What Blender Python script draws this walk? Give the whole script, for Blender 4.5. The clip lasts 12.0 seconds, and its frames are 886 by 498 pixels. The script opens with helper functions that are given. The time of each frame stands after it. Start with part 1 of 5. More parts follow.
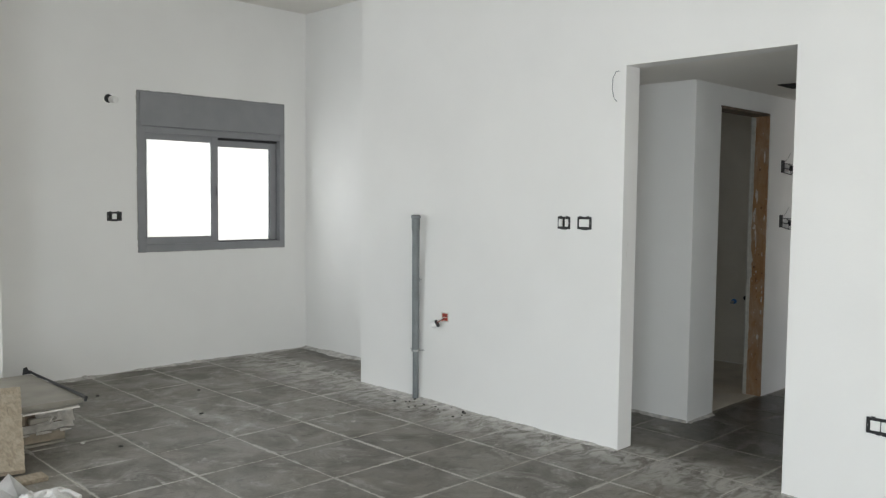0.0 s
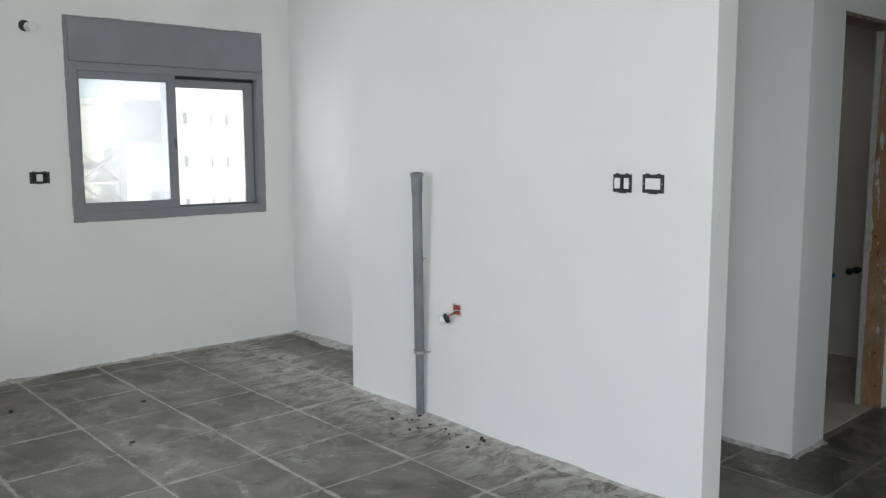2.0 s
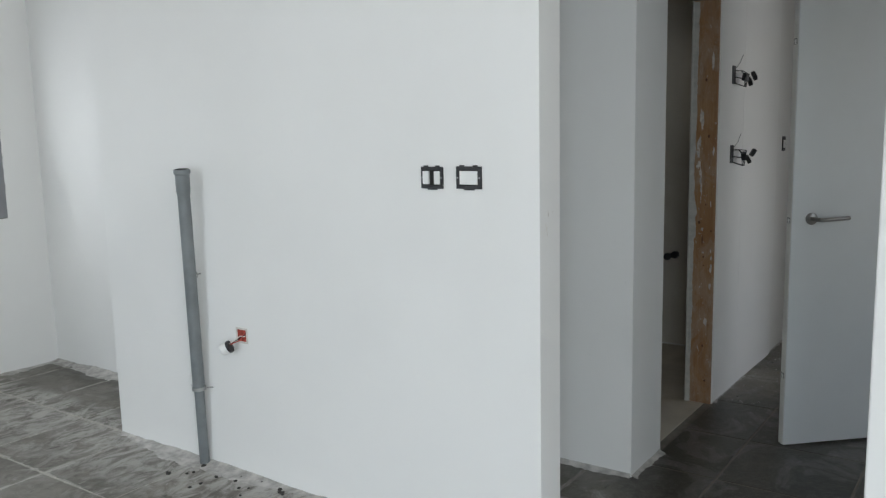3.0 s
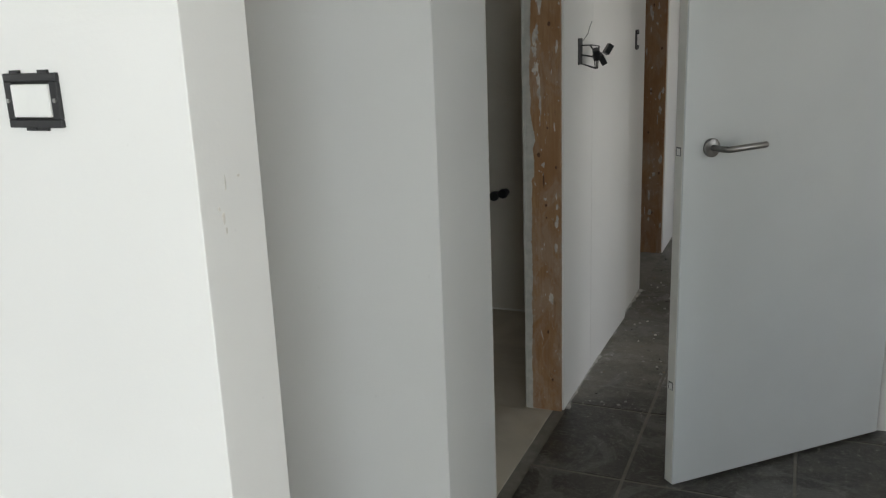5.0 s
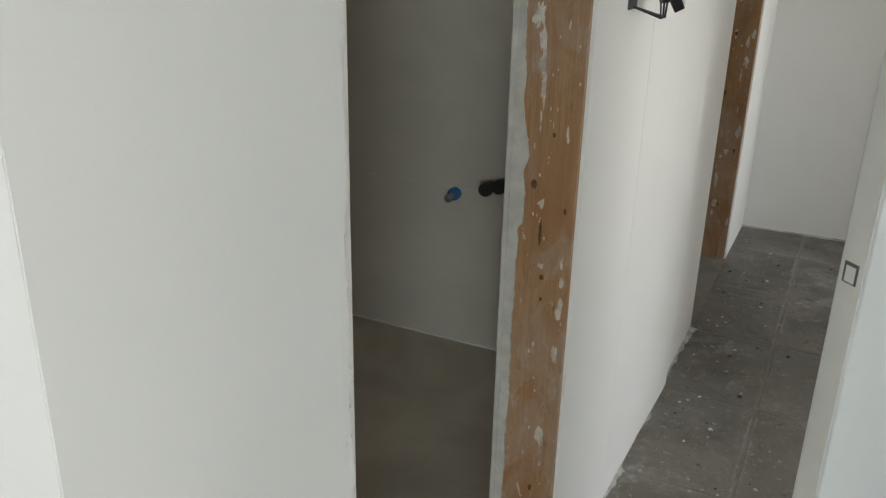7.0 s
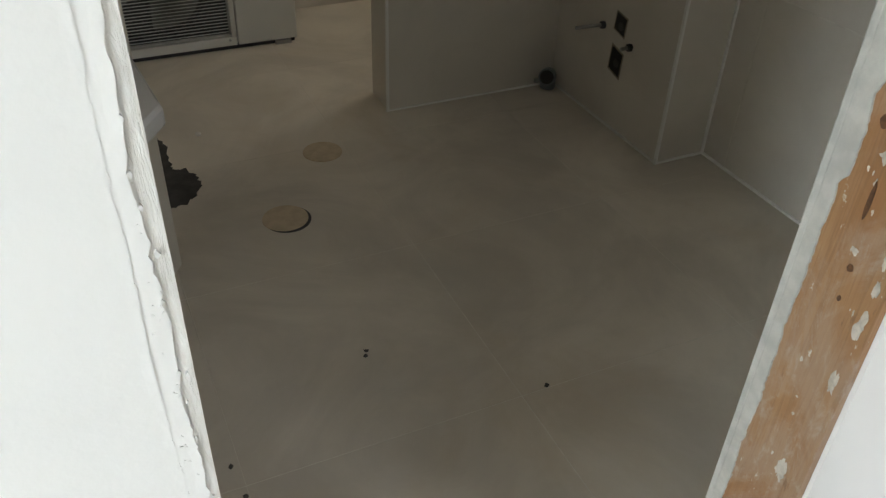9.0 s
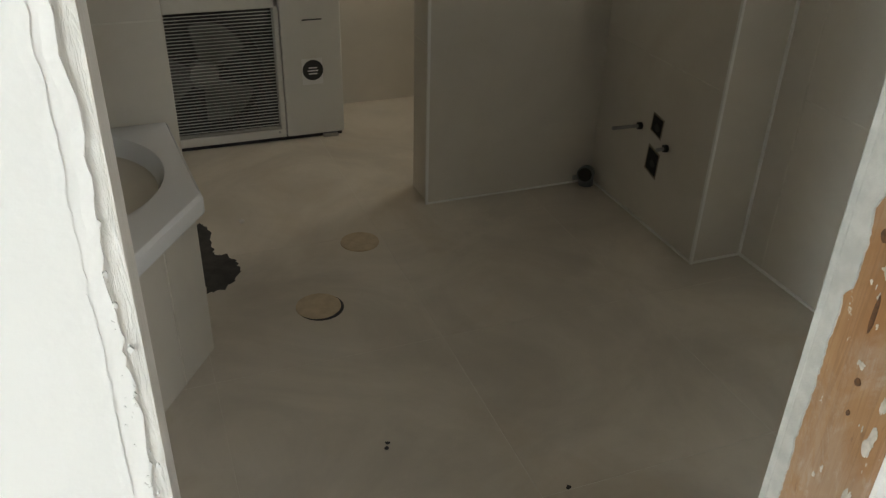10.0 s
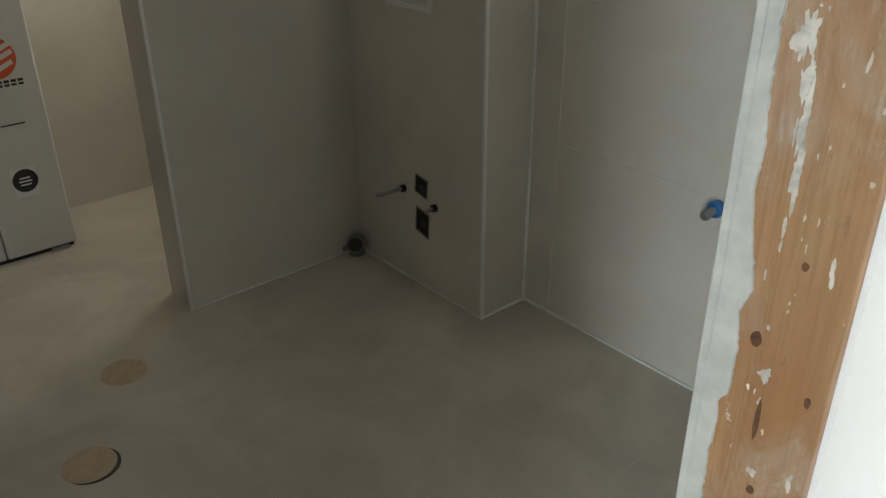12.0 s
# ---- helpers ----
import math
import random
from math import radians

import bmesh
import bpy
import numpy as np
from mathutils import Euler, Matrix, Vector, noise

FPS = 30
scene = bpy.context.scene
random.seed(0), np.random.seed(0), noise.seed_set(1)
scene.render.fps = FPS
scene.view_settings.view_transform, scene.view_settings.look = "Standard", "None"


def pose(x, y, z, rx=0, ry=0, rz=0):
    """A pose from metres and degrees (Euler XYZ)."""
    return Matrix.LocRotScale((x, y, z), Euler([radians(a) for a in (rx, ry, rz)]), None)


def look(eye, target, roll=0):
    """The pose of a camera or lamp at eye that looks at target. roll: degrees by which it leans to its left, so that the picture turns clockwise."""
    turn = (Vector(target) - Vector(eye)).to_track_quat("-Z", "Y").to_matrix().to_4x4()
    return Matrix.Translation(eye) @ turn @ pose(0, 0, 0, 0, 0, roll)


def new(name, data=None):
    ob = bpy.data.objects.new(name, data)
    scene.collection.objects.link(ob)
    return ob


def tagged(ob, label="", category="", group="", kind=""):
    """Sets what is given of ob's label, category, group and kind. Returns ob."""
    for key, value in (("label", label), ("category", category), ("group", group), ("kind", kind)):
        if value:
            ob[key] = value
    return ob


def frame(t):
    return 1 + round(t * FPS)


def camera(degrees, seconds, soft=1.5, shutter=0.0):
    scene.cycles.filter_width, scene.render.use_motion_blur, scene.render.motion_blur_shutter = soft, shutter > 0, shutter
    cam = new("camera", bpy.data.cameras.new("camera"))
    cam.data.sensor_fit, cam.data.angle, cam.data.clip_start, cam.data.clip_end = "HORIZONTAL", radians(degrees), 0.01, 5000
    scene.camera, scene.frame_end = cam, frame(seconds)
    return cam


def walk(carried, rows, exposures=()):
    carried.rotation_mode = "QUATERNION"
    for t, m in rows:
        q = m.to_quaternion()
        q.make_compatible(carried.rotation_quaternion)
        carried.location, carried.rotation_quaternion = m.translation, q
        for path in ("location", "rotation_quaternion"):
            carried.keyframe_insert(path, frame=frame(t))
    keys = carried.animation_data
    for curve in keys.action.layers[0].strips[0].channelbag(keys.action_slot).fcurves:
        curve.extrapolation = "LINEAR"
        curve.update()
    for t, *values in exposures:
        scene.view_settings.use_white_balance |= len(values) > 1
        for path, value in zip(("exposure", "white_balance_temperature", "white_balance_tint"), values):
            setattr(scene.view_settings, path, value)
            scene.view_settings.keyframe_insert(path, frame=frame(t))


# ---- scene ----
cam = camera(56.25, 12.0, soft=1.3)
# seconds, eye, target, lean
PATH = [
    (0, (0.135, 0.189, 1.397), (1.532, 1.615, 1.274), 0.61),
    (0.5, (0.390, 0.407, 1.415), (1.696, 1.916, 1.266), 1.36),
    (1, (0.665, 0.665, 1.439), (1.964, 2.174, 1.254), 0.72),
    (1.5, (0.926, 0.920, 1.394), (2.216, 2.435, 1.184), -0.06),
    (2, (1.242, 1.144, 1.412), (2.570, 2.620, 1.165), -0.20),
    (2.5, (1.490, 1.380, 1.437), (2.994, 2.676, 1.195), -0.87),
    (3, (1.798, 1.543, 1.427), (3.414, 2.684, 1.134), -1.27),
    (3.5, (2.095, 1.717, 1.387), (3.856, 2.593, 1.022), -0.98),
    (3.7, (2.232, 1.780, 1.377), (4.029, 2.563, 0.979), -1.46),
    (5.3, (3.402, 2.139, 1.305), (5.157, 2.939, 0.777), -2.63),
    (5.5, (3.526, 2.190, 1.294), (5.245, 3.061, 0.760), -1.89),
    (6, (3.852, 2.218, 1.319), (5.503, 3.176, 0.724), -1.00),
    (6.5, (4.208, 2.317, 1.306), (5.912, 3.177, 0.708), -0.50),
    (6.7, (4.356, 2.349, 1.340), (6.064, 3.170, 0.702), -0.03),
    (8.3, (5.064, 2.434, 1.306), (6.104, 3.720, 0.180), 2.75),
    (8.5, (5.091, 2.410, 1.306), (5.989, 3.773, 0.149), 2.33),
    (9, (5.138, 2.361, 1.310), (5.838, 3.813, 0.125), 2.08),
    (9.5, (5.173, 2.341, 1.317), (5.811, 3.858, 0.182), 1.81),
    (10, (5.184, 2.332, 1.331), (5.812, 3.940, 0.322), 1.57),
    (10.5, (5.196, 2.315, 1.370), (5.878, 3.991, 0.517), 0.01),
    (11, (5.175, 2.351, 1.386), (5.970, 3.992, 0.564), -0.27),
    (11.5, (5.154, 2.468, 1.377), (6.160, 3.966, 0.512), 0.41),
    (12, (5.221, 2.551, 1.366), (6.373, 3.902, 0.447), -0.35),
]
EXPOSURES = [(0.0, 0.05, 6550, 10), (1.5, 0.06, 6400, 10), (2.5, 0.03, 6250, 10), (3.7, 0.22, 6250, 9), (5.3, 0.5, 6750, 9), (6.0, 0.72, 6900, 8), (6.7, 1.08, 6800, 8), (8.3, 2.2, 6500, 9), (9.5, 2.25, 6600, 9), (10.5, 2.38, 6850, 8), (11.0, 2.5, 6650, 8), (12.0, 2.45, 6350, 7)]
walk(cam, [(t, look(eye, target, lean)) for t, eye, target, lean in PATH], EXPOSURES)

# ---- light ----
world = bpy.data.worlds.new("sky")
scene.world = world
world.use_nodes = True
sky = world.node_tree.nodes.new("ShaderNodeTexSky")
sky.sky_type, sky.sun_disc = "NISHITA", False
sky.sun_elevation, sky.sun_rotation = radians(43), radians(160)
world.node_tree.links.new(sky.outputs[0], world.node_tree.nodes["Background"].inputs[0])
world.node_tree.nodes["Background"].inputs[1].default_value = 0.12
sun = new("sun", bpy.data.lights.new("sun", "SUN"))
sun.data.energy, sun.data.angle, sun.data.color = 5.0, radians(0.5), (1.0, 0.95, 0.88)
sun.matrix_world = look((6, -16, 16), (0, 0, 0))


def window_light(name, eye, target, wide, high, power, colour):
    """An area lamp set in one opening for the sky's light; fills use it too."""
    lamp = new(name, bpy.data.lights.new(name, "AREA"))
    lamp.data.shape, lamp.data.size, lamp.data.size_y = "RECTANGLE", wide, high
    lamp.data.energy, lamp.data.color = power, colour
    lamp.matrix_world = look(eye, target)
    return lamp


window_light("balcony_daylight", (-2.16, -0.95, 1.15), (0, -0.95, 1.1), 2.4, 2.2, 114, (0.83, 0.925, 1.0))
window_light("west_window_daylight", (-2.16, 4.5, 1.35), (0, 4.5, 1.3), 2.2, 1.5, 60, (0.88, 0.945, 1.0))
window_light("terrace_daylight", (0.6, -2.16, 1.15), (0.6, 0, 1.1), 2.5, 2.2, 74, (0.985, 0.98, 0.955))
window_light("window_daylight", (3.67, 6.66, 1.45), (3.67, 5, 1.45), 1.1, 0.8, 10, (0.97, 0.99, 1.0))
# assumed, unseen window that lights the far end of the hall
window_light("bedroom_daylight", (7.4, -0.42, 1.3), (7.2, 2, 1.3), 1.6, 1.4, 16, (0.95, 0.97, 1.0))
# weak fill added in the unseen room behind the ajar door
window_light("small_room_fill", (5.2, -0.42, 1.3), (5.2, 2, 1.2), 1.2, 1.4, 4, (0.93, 0.97, 1.0))
window_light("alcove_daylight", (6.86, 5.39, 1.6), (5.8, 5.39, 1.5), 0.5, 0.55, 1.3, (1.0, 0.93, 0.82))
# added fill lamp; the slit it sits in is unseen and invented
window_light("bath_fill", (6.885, 3.045, 1.65), (5.4, 3.9, 1.0), 0.18, 0.7, 0.55, (1.0, 0.975, 0.94))

# ---- materials ----
class Nodes:
    """A short way to write node materials."""

    def __init__(self, name, rough=0.6, metal=0.0):
        self.mat = bpy.data.materials.new(name)
        self.mat.use_nodes = True
        self.tree = self.mat.node_tree
        self.bsdf = self.tree.nodes["Principled BSDF"]
        self.bsdf.inputs["Roughness"].default_value = rough
        self.bsdf.inputs["Metallic"].default_value = metal
        self.place = self.tree.nodes.new("ShaderNodeNewGeometry").outputs["Position"]

    def link(self, a, b):
        self.tree.links.new(a, b)

    def stretch(self, scale):
        node = self.tree.nodes.new("ShaderNodeVectorMath")
        node.operation = "MULTIPLY"
        self.link(self.place, node.inputs[0])
        node.inputs[1].default_value = scale
        return node.outputs[0]

    def noise(self, scale, detail=4.0, rough=0.55, where=None, warp=0.0):
        node = self.tree.nodes.new("ShaderNodeTexNoise")
        node.inputs["Scale"].default_value = scale
        node.inputs["Detail"].default_value = detail
        node.inputs["Roughness"].default_value = rough
        node.inputs["Distortion"].default_value = warp
        self.link(where or self.place, node.inputs["Vector"])
        return node.outputs["Fac"]

    def ramp(self, value, low, high, a=0.0, b=1.0):
        node = self.tree.nodes.new("ShaderNodeMapRange")
        node.interpolation_type = "SMOOTHSTEP"
        for key, v in (("From Min", low), ("From Max", high), ("To Min", a), ("To Max", b)):
            node.inputs[key].default_value = v
        self.link(value, node.inputs["Value"])
        return node.outputs[0]

    def mix(self, factor, a, b):
        node = self.tree.nodes.new("ShaderNodeMix")
        node.data_type = "RGBA"
        for value, socket in ((factor, node.inputs[0]), (a, node.inputs[6]), (b, node.inputs[7])):
            if isinstance(value, tuple):
                socket.default_value = (*value, 1.0)
            elif isinstance(value, float):
                socket.default_value = value
            else:
                self.link(value, socket)
        return node.outputs[2]

    def times(self, a, b):
        node = self.tree.nodes.new("ShaderNodeMath")
        node.operation = "MULTIPLY"
        for value, socket in ((a, node.inputs[0]), (b, node.inputs[1])):
            if isinstance(value, float):
                socket.default_value = value
            else:
                self.link(value, socket)
        return node.outputs[0]

    def random(self):
        return self.tree.nodes.new("ShaderNodeObjectInfo").outputs["Random"]

    def bump(self, height, strength=0.2, distance=0.002):
        node = self.tree.nodes.new("ShaderNodeBump")
        node.inputs["Strength"].default_value = strength
        node.inputs["Distance"].default_value = distance
        self.link(height, node.inputs["Height"])
        self.link(node.outputs[0], self.bsdf.inputs["Normal"])

    def done(self, colour, rough=None):
        if isinstance(colour, tuple):
            self.bsdf.inputs["Base Color"].default_value = (*colour, 1.0)
        else:
            self.link(colour, self.bsdf.inputs["Base Color"])
        if rough is not None:
            self.link(rough, self.bsdf.inputs["Roughness"])
        return self.mat


def plain(name, colour, rough=0.5, metal=0.0, vary=0.12, scale=12.0, relief=0.05):
    """One colour with a fine mottling and relief."""
    n = Nodes(name, rough, metal)
    dark = tuple(c * (1 - vary) for c in colour)
    light = tuple(min(1.0, c * (1 + vary * 0.5)) for c in colour)
    big = n.noise(scale, 5)
    n.bump(n.noise(scale * 12, 3), relief, 0.001)
    return n.done(n.mix(n.ramp(big, 0.3, 0.7), dark, light))


def wall_paint(name, colour, scuff):
    """Rolled white paint on plaster, with faint patches, trowel marks and scuffs."""
    n = Nodes(name, 0.62)
    patch = n.ramp(n.noise(1.3, 3), 0.35, 0.7)
    base = n.mix(patch, colour, tuple(c * 0.965 for c in colour))
    marks = n.ramp(n.noise(5.0, 8, 0.7, n.stretch((1, 1, 0.6)), 0.6), 0.66, 0.8)
    base = n.mix(n.times(marks, scuff), base, (0.5, 0.48, 0.44))
    specks = n.ramp(n.noise(45, 2), 0.74, 0.8)
    base = n.mix(n.times(specks, scuff), base, (0.42, 0.4, 0.37))
    trowel = n.noise(3.0, 6, 0.6, n.stretch((1, 1, 1.6)), 0.8)
    fine = n.noise(160, 2)
    both = n.tree.nodes.new("ShaderNodeMath")
    both.operation = "ADD"
    n.link(n.times(fine, 0.12), both.inputs[0])
    n.link(trowel, both.inputs[1])
    n.bump(both.outputs[0], 0.35, 0.004)
    return n.done(base)


def dusty_tile():
    """Old grey terrazzo-like tiles under plaster dust, smeared and stained."""
    n = Nodes("dusty_grey_tile", 0.5)

    def maths(kind, a, b):
        node = n.tree.nodes.new("ShaderNodeMath")
        node.operation = kind
        for value, socket in ((a, node.inputs[0]), (b, node.inputs[1])):
            if isinstance(value, float):
                socket.default_value = value
            else:
                n.link(value, socket)
        return node.outputs[0]

    at = n.tree.nodes.new("ShaderNodeSeparateXYZ")
    n.link(n.place, at.inputs[0])
    x, y = at.outputs[0], at.outputs[1]
    # brown-grey tile bodies, each a little different, clouded by old dirt
    tone = n.mix(n.random(), (0.124, 0.113, 0.093), (0.176, 0.161, 0.135))
    cloud = n.ramp(n.noise(3.2, 7, 0.62, None, 0.5), 0.38, 0.68)
    tone = n.mix(n.times(cloud, 0.6), tone, (0.078, 0.071, 0.059))
    blotch = n.ramp(n.noise(14, 8, 0.72, None, 0.9), 0.50, 0.68)
    tone = n.mix(n.times(blotch, 0.62), tone, (0.066, 0.061, 0.052))
    grain = n.ramp(n.noise(80, 3, 0.7), 0.4, 0.7)
    tone = n.mix(n.times(grain, 0.22), tone, (0.21, 0.2, 0.185))
    film = n.ramp(n.noise(1.7, 6, 0.66, n.stretch((1.0, 0.8, 1.0)), 1.2), 0.46, 0.70)
    tone = n.mix(n.times(film, 0.6), tone, (0.218, 0.202, 0.174))
    rust = n.ramp(n.noise(1.3, 5, 0.6, None, 0.6), 0.55, 0.75)
    tone = n.mix(n.times(rust, 0.35), tone, (0.17, 0.145, 0.105))
    # dried wipes of plaster: soft veils, and short bright strokes inside them
    veil = n.ramp(n.noise(2.6, 9, 0.70, n.stretch((1.4, 0.9, 1.0)), 1.4), 0.50, 0.66)
    stroke = n.ramp(n.noise(13, 9, 0.70, n.stretch((0.8, 1.5, 1.0)), 1.6), 0.50, 0.68)
    tone = n.mix(n.times(veil, 0.42), tone, (0.33, 0.32, 0.295))
    tone = n.mix(n.times(n.times(veil, stroke), 0.8), tone, (0.46, 0.445, 0.41))
    scurf = n.ramp(n.noise(11, 9, 0.76, n.stretch((0.7, 1.5, 1.0)), 0.4), 0.57, 0.69)
    tone = n.mix(n.times(scurf, 0.85), tone, (0.046, 0.042, 0.034))
    chip = n.ramp(n.noise(34, 4, 0.65), 0.69, 0.73)
    tone = n.mix(n.times(chip, 0.7), tone, (0.5, 0.48, 0.45))
    # pale mortar spread unevenly over the tile edges
    gaps = [maths("PINGPONG", maths("SUBTRACT", v, start), 0.24075) for v, start in ((x, 2.109), (y, 2.487))]
    least = maths("MINIMUM", gaps[0], gaps[1])
    ragged = maths("SUBTRACT", least, n.times(n.noise(6, 8, 0.72, None, 1.0), 0.055))
    rim = n.times(n.ramp(ragged, -0.0225, -0.0145, 1.0, 0.0), n.ramp(n.noise(1.9, 6, 0.65), 0.38, 0.58, 0.12, 1.0))
    living = n.ramp(x, 4.3, 5.0, 1.0, 0.45)
    tone = n.mix(n.times(n.times(rim, living), 0.85), tone, (0.43, 0.415, 0.385))
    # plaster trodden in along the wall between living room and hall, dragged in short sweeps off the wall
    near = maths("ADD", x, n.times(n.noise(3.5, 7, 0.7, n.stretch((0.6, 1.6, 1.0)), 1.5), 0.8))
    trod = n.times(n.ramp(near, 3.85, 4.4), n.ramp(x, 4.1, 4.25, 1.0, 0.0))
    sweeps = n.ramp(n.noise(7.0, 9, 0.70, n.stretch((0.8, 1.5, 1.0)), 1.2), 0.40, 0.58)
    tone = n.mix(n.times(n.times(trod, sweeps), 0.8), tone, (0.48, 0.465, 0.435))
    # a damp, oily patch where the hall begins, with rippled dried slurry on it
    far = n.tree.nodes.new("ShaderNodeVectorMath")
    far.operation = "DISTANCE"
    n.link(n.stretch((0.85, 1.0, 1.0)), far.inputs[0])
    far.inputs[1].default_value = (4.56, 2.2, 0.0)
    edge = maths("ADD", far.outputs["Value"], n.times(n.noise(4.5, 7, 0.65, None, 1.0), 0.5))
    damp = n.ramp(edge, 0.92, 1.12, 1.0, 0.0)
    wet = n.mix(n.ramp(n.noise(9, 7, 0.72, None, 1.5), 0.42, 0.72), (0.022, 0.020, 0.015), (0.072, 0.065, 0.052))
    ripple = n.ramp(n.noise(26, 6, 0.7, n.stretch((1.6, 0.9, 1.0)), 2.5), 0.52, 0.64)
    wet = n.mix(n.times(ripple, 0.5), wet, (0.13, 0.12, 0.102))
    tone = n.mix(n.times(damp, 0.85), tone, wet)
    # grey slurry wiped over the hall floor in broad patches
    slurry = n.times(n.ramp(n.noise(2.4, 7, 0.64, None, 1.8), 0.50, 0.57), n.ramp(x, 4.2, 4.5))
    tone = n.mix(n.times(slurry, 0.5), tone, n.mix(stroke, (0.17, 0.165, 0.155), (0.29, 0.28, 0.262)))
    grit = n.times(n.ramp(n.noise(42, 5, 0.72), 0.60, 0.66), n.ramp(x, 5.3, 6.1))
    tone = n.mix(n.times(grit, 0.65), tone, (0.46, 0.44, 0.40))
    n.bump(maths("ADD", n.noise(40, 6, 0.7), n.times(ripple, 0.5)), 0.5, 0.002)
    gloss = n.mix(damp, n.ramp(cloud, 0.0, 1.0, 0.46, 0.64), (0.36, 0.36, 0.36))
    return n.done(tone, gloss)


def pine():
    """Planed pine with grain along z, bleached patches and a worn film of plaster."""
    n = Nodes("raw_pine", 0.55)
    grain = n.noise(4.0, 6, 0.6, n.stretch((26, 26, 1.3)), 1.0)
    rings = n.noise(9.0, 4, 0.5, n.stretch((14, 14, 0.5)), 1.6)
    blotch = n.ramp(n.noise(6.0, 5, 0.6, n.stretch((2.5, 2.5, 1.0)), 0.8), 0.35, 0.65)
    tone = n.mix(blotch, (0.30, 0.150, 0.062), (0.37, 0.215, 0.105))
    tone = n.mix(n.times(n.ramp(grain, 0.35, 0.7), 0.4), tone, (0.24, 0.115, 0.045))
    tone = n.mix(n.times(n.ramp(rings, 0.52, 0.62), 0.35), tone, (0.21, 0.105, 0.045))
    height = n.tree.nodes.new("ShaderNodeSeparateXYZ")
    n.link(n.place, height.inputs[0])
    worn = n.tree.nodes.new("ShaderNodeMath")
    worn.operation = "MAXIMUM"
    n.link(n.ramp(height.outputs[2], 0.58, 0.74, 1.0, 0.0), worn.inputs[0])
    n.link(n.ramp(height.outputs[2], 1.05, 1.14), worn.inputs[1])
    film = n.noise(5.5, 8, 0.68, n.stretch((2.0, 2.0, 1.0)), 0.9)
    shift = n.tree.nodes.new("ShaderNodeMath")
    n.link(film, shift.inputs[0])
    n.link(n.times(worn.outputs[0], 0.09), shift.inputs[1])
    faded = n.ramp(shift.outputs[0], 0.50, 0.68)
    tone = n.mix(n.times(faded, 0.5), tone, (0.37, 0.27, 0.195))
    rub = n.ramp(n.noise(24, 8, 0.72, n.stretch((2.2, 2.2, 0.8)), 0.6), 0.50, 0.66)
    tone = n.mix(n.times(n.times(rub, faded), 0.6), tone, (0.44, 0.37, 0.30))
    dirt = n.ramp(n.noise(34, 7, 0.7, n.stretch((2.0, 2.0, 0.5)), 0.5), 0.60, 0.70)
    tone = n.mix(n.times(dirt, 0.55), tone, (0.16, 0.085, 0.045))
    paint = n.ramp(n.noise(13, 7, 0.68, n.stretch((1.6, 1.6, 0.55)), 1.0), 0.645, 0.665)
    tone = n.mix(n.times(paint, 0.85), tone, (0.56, 0.52, 0.46))
    spots = n.ramp(n.noise(60, 3, 0.6, n.stretch((1, 1, 0.5))), 0.69, 0.73)
    tone = n.mix(n.times(spots, 0.7), tone, (0.58, 0.54, 0.48))
    n.bump(grain, 0.25, 0.002)
    return n.done(tone)


def stone_tile(name, colour, rough, cloud=0.16):
    """Large porcelain tile with soft clouds."""
    n = Nodes(name, rough)
    dark = tuple(c * (1 - cloud) for c in colour)
    soft = n.ramp(n.noise(2.2, 6, 0.6, None, 0.8), 0.3, 0.7)
    tone = n.mix(soft, dark, colour)
    dust = n.ramp(n.noise(1.1, 5, 0.6, None, 0.5), 0.45, 0.75)
    tone = n.mix(n.times(dust, 0.35), tone, tuple(min(1, c * 1.25) for c in colour))
    tone = n.mix(n.times(n.random(), 0.12), tone, dark)
    stain = n.ramp(n.noise(1.6, 6, 0.62, n.stretch((1.0, 1.0, 1.3)), 1.0), 0.5, 0.72)
    tone = n.mix(n.times(stain, cloud * 1.6), tone, (colour[0] * 0.72, colour[1] * 0.64, colour[2] * 0.52))
    n.bump(n.noise(120, 3), 0.06, 0.001)
    return n.done(tone, n.ramp(dust, 0.0, 1.0, rough, rough + 0.15))


def clear_glass(name, dirt):
    """Pane of glass under a thin film of dust."""
    n = Nodes(name, 0.02)
    clear = n.tree.nodes.new("ShaderNodeBsdfTransparent")
    clear.inputs[0].default_value = (0.93, 0.95, 0.95, 1)
    gloss = n.tree.nodes.new("ShaderNodeBsdfGlossy")
    gloss.inputs["Roughness"].default_value = 0.02
    dust = n.tree.nodes.new("ShaderNodeBsdfTranslucent")
    dust.inputs[0].default_value = (0.8, 0.8, 0.78, 1)
    one, two = n.tree.nodes.new("ShaderNodeMixShader"), n.tree.nodes.new("ShaderNodeMixShader")
    fres = n.tree.nodes.new("ShaderNodeFresnel")
    n.link(fres.outputs[0], one.inputs[0])
    n.link(clear.outputs[0], one.inputs[1])
    n.link(gloss.outputs[0], one.inputs[2])
    n.link(n.ramp(n.noise(4, 5), 0.3, 0.8, dirt * 0.6, dirt), two.inputs[0])
    n.link(one.outputs[0], two.inputs[1])
    n.link(dust.outputs[0], two.inputs[2])
    n.link(two.outputs[0], n.tree.nodes["Material Output"].inputs["Surface"])
    return n.mat


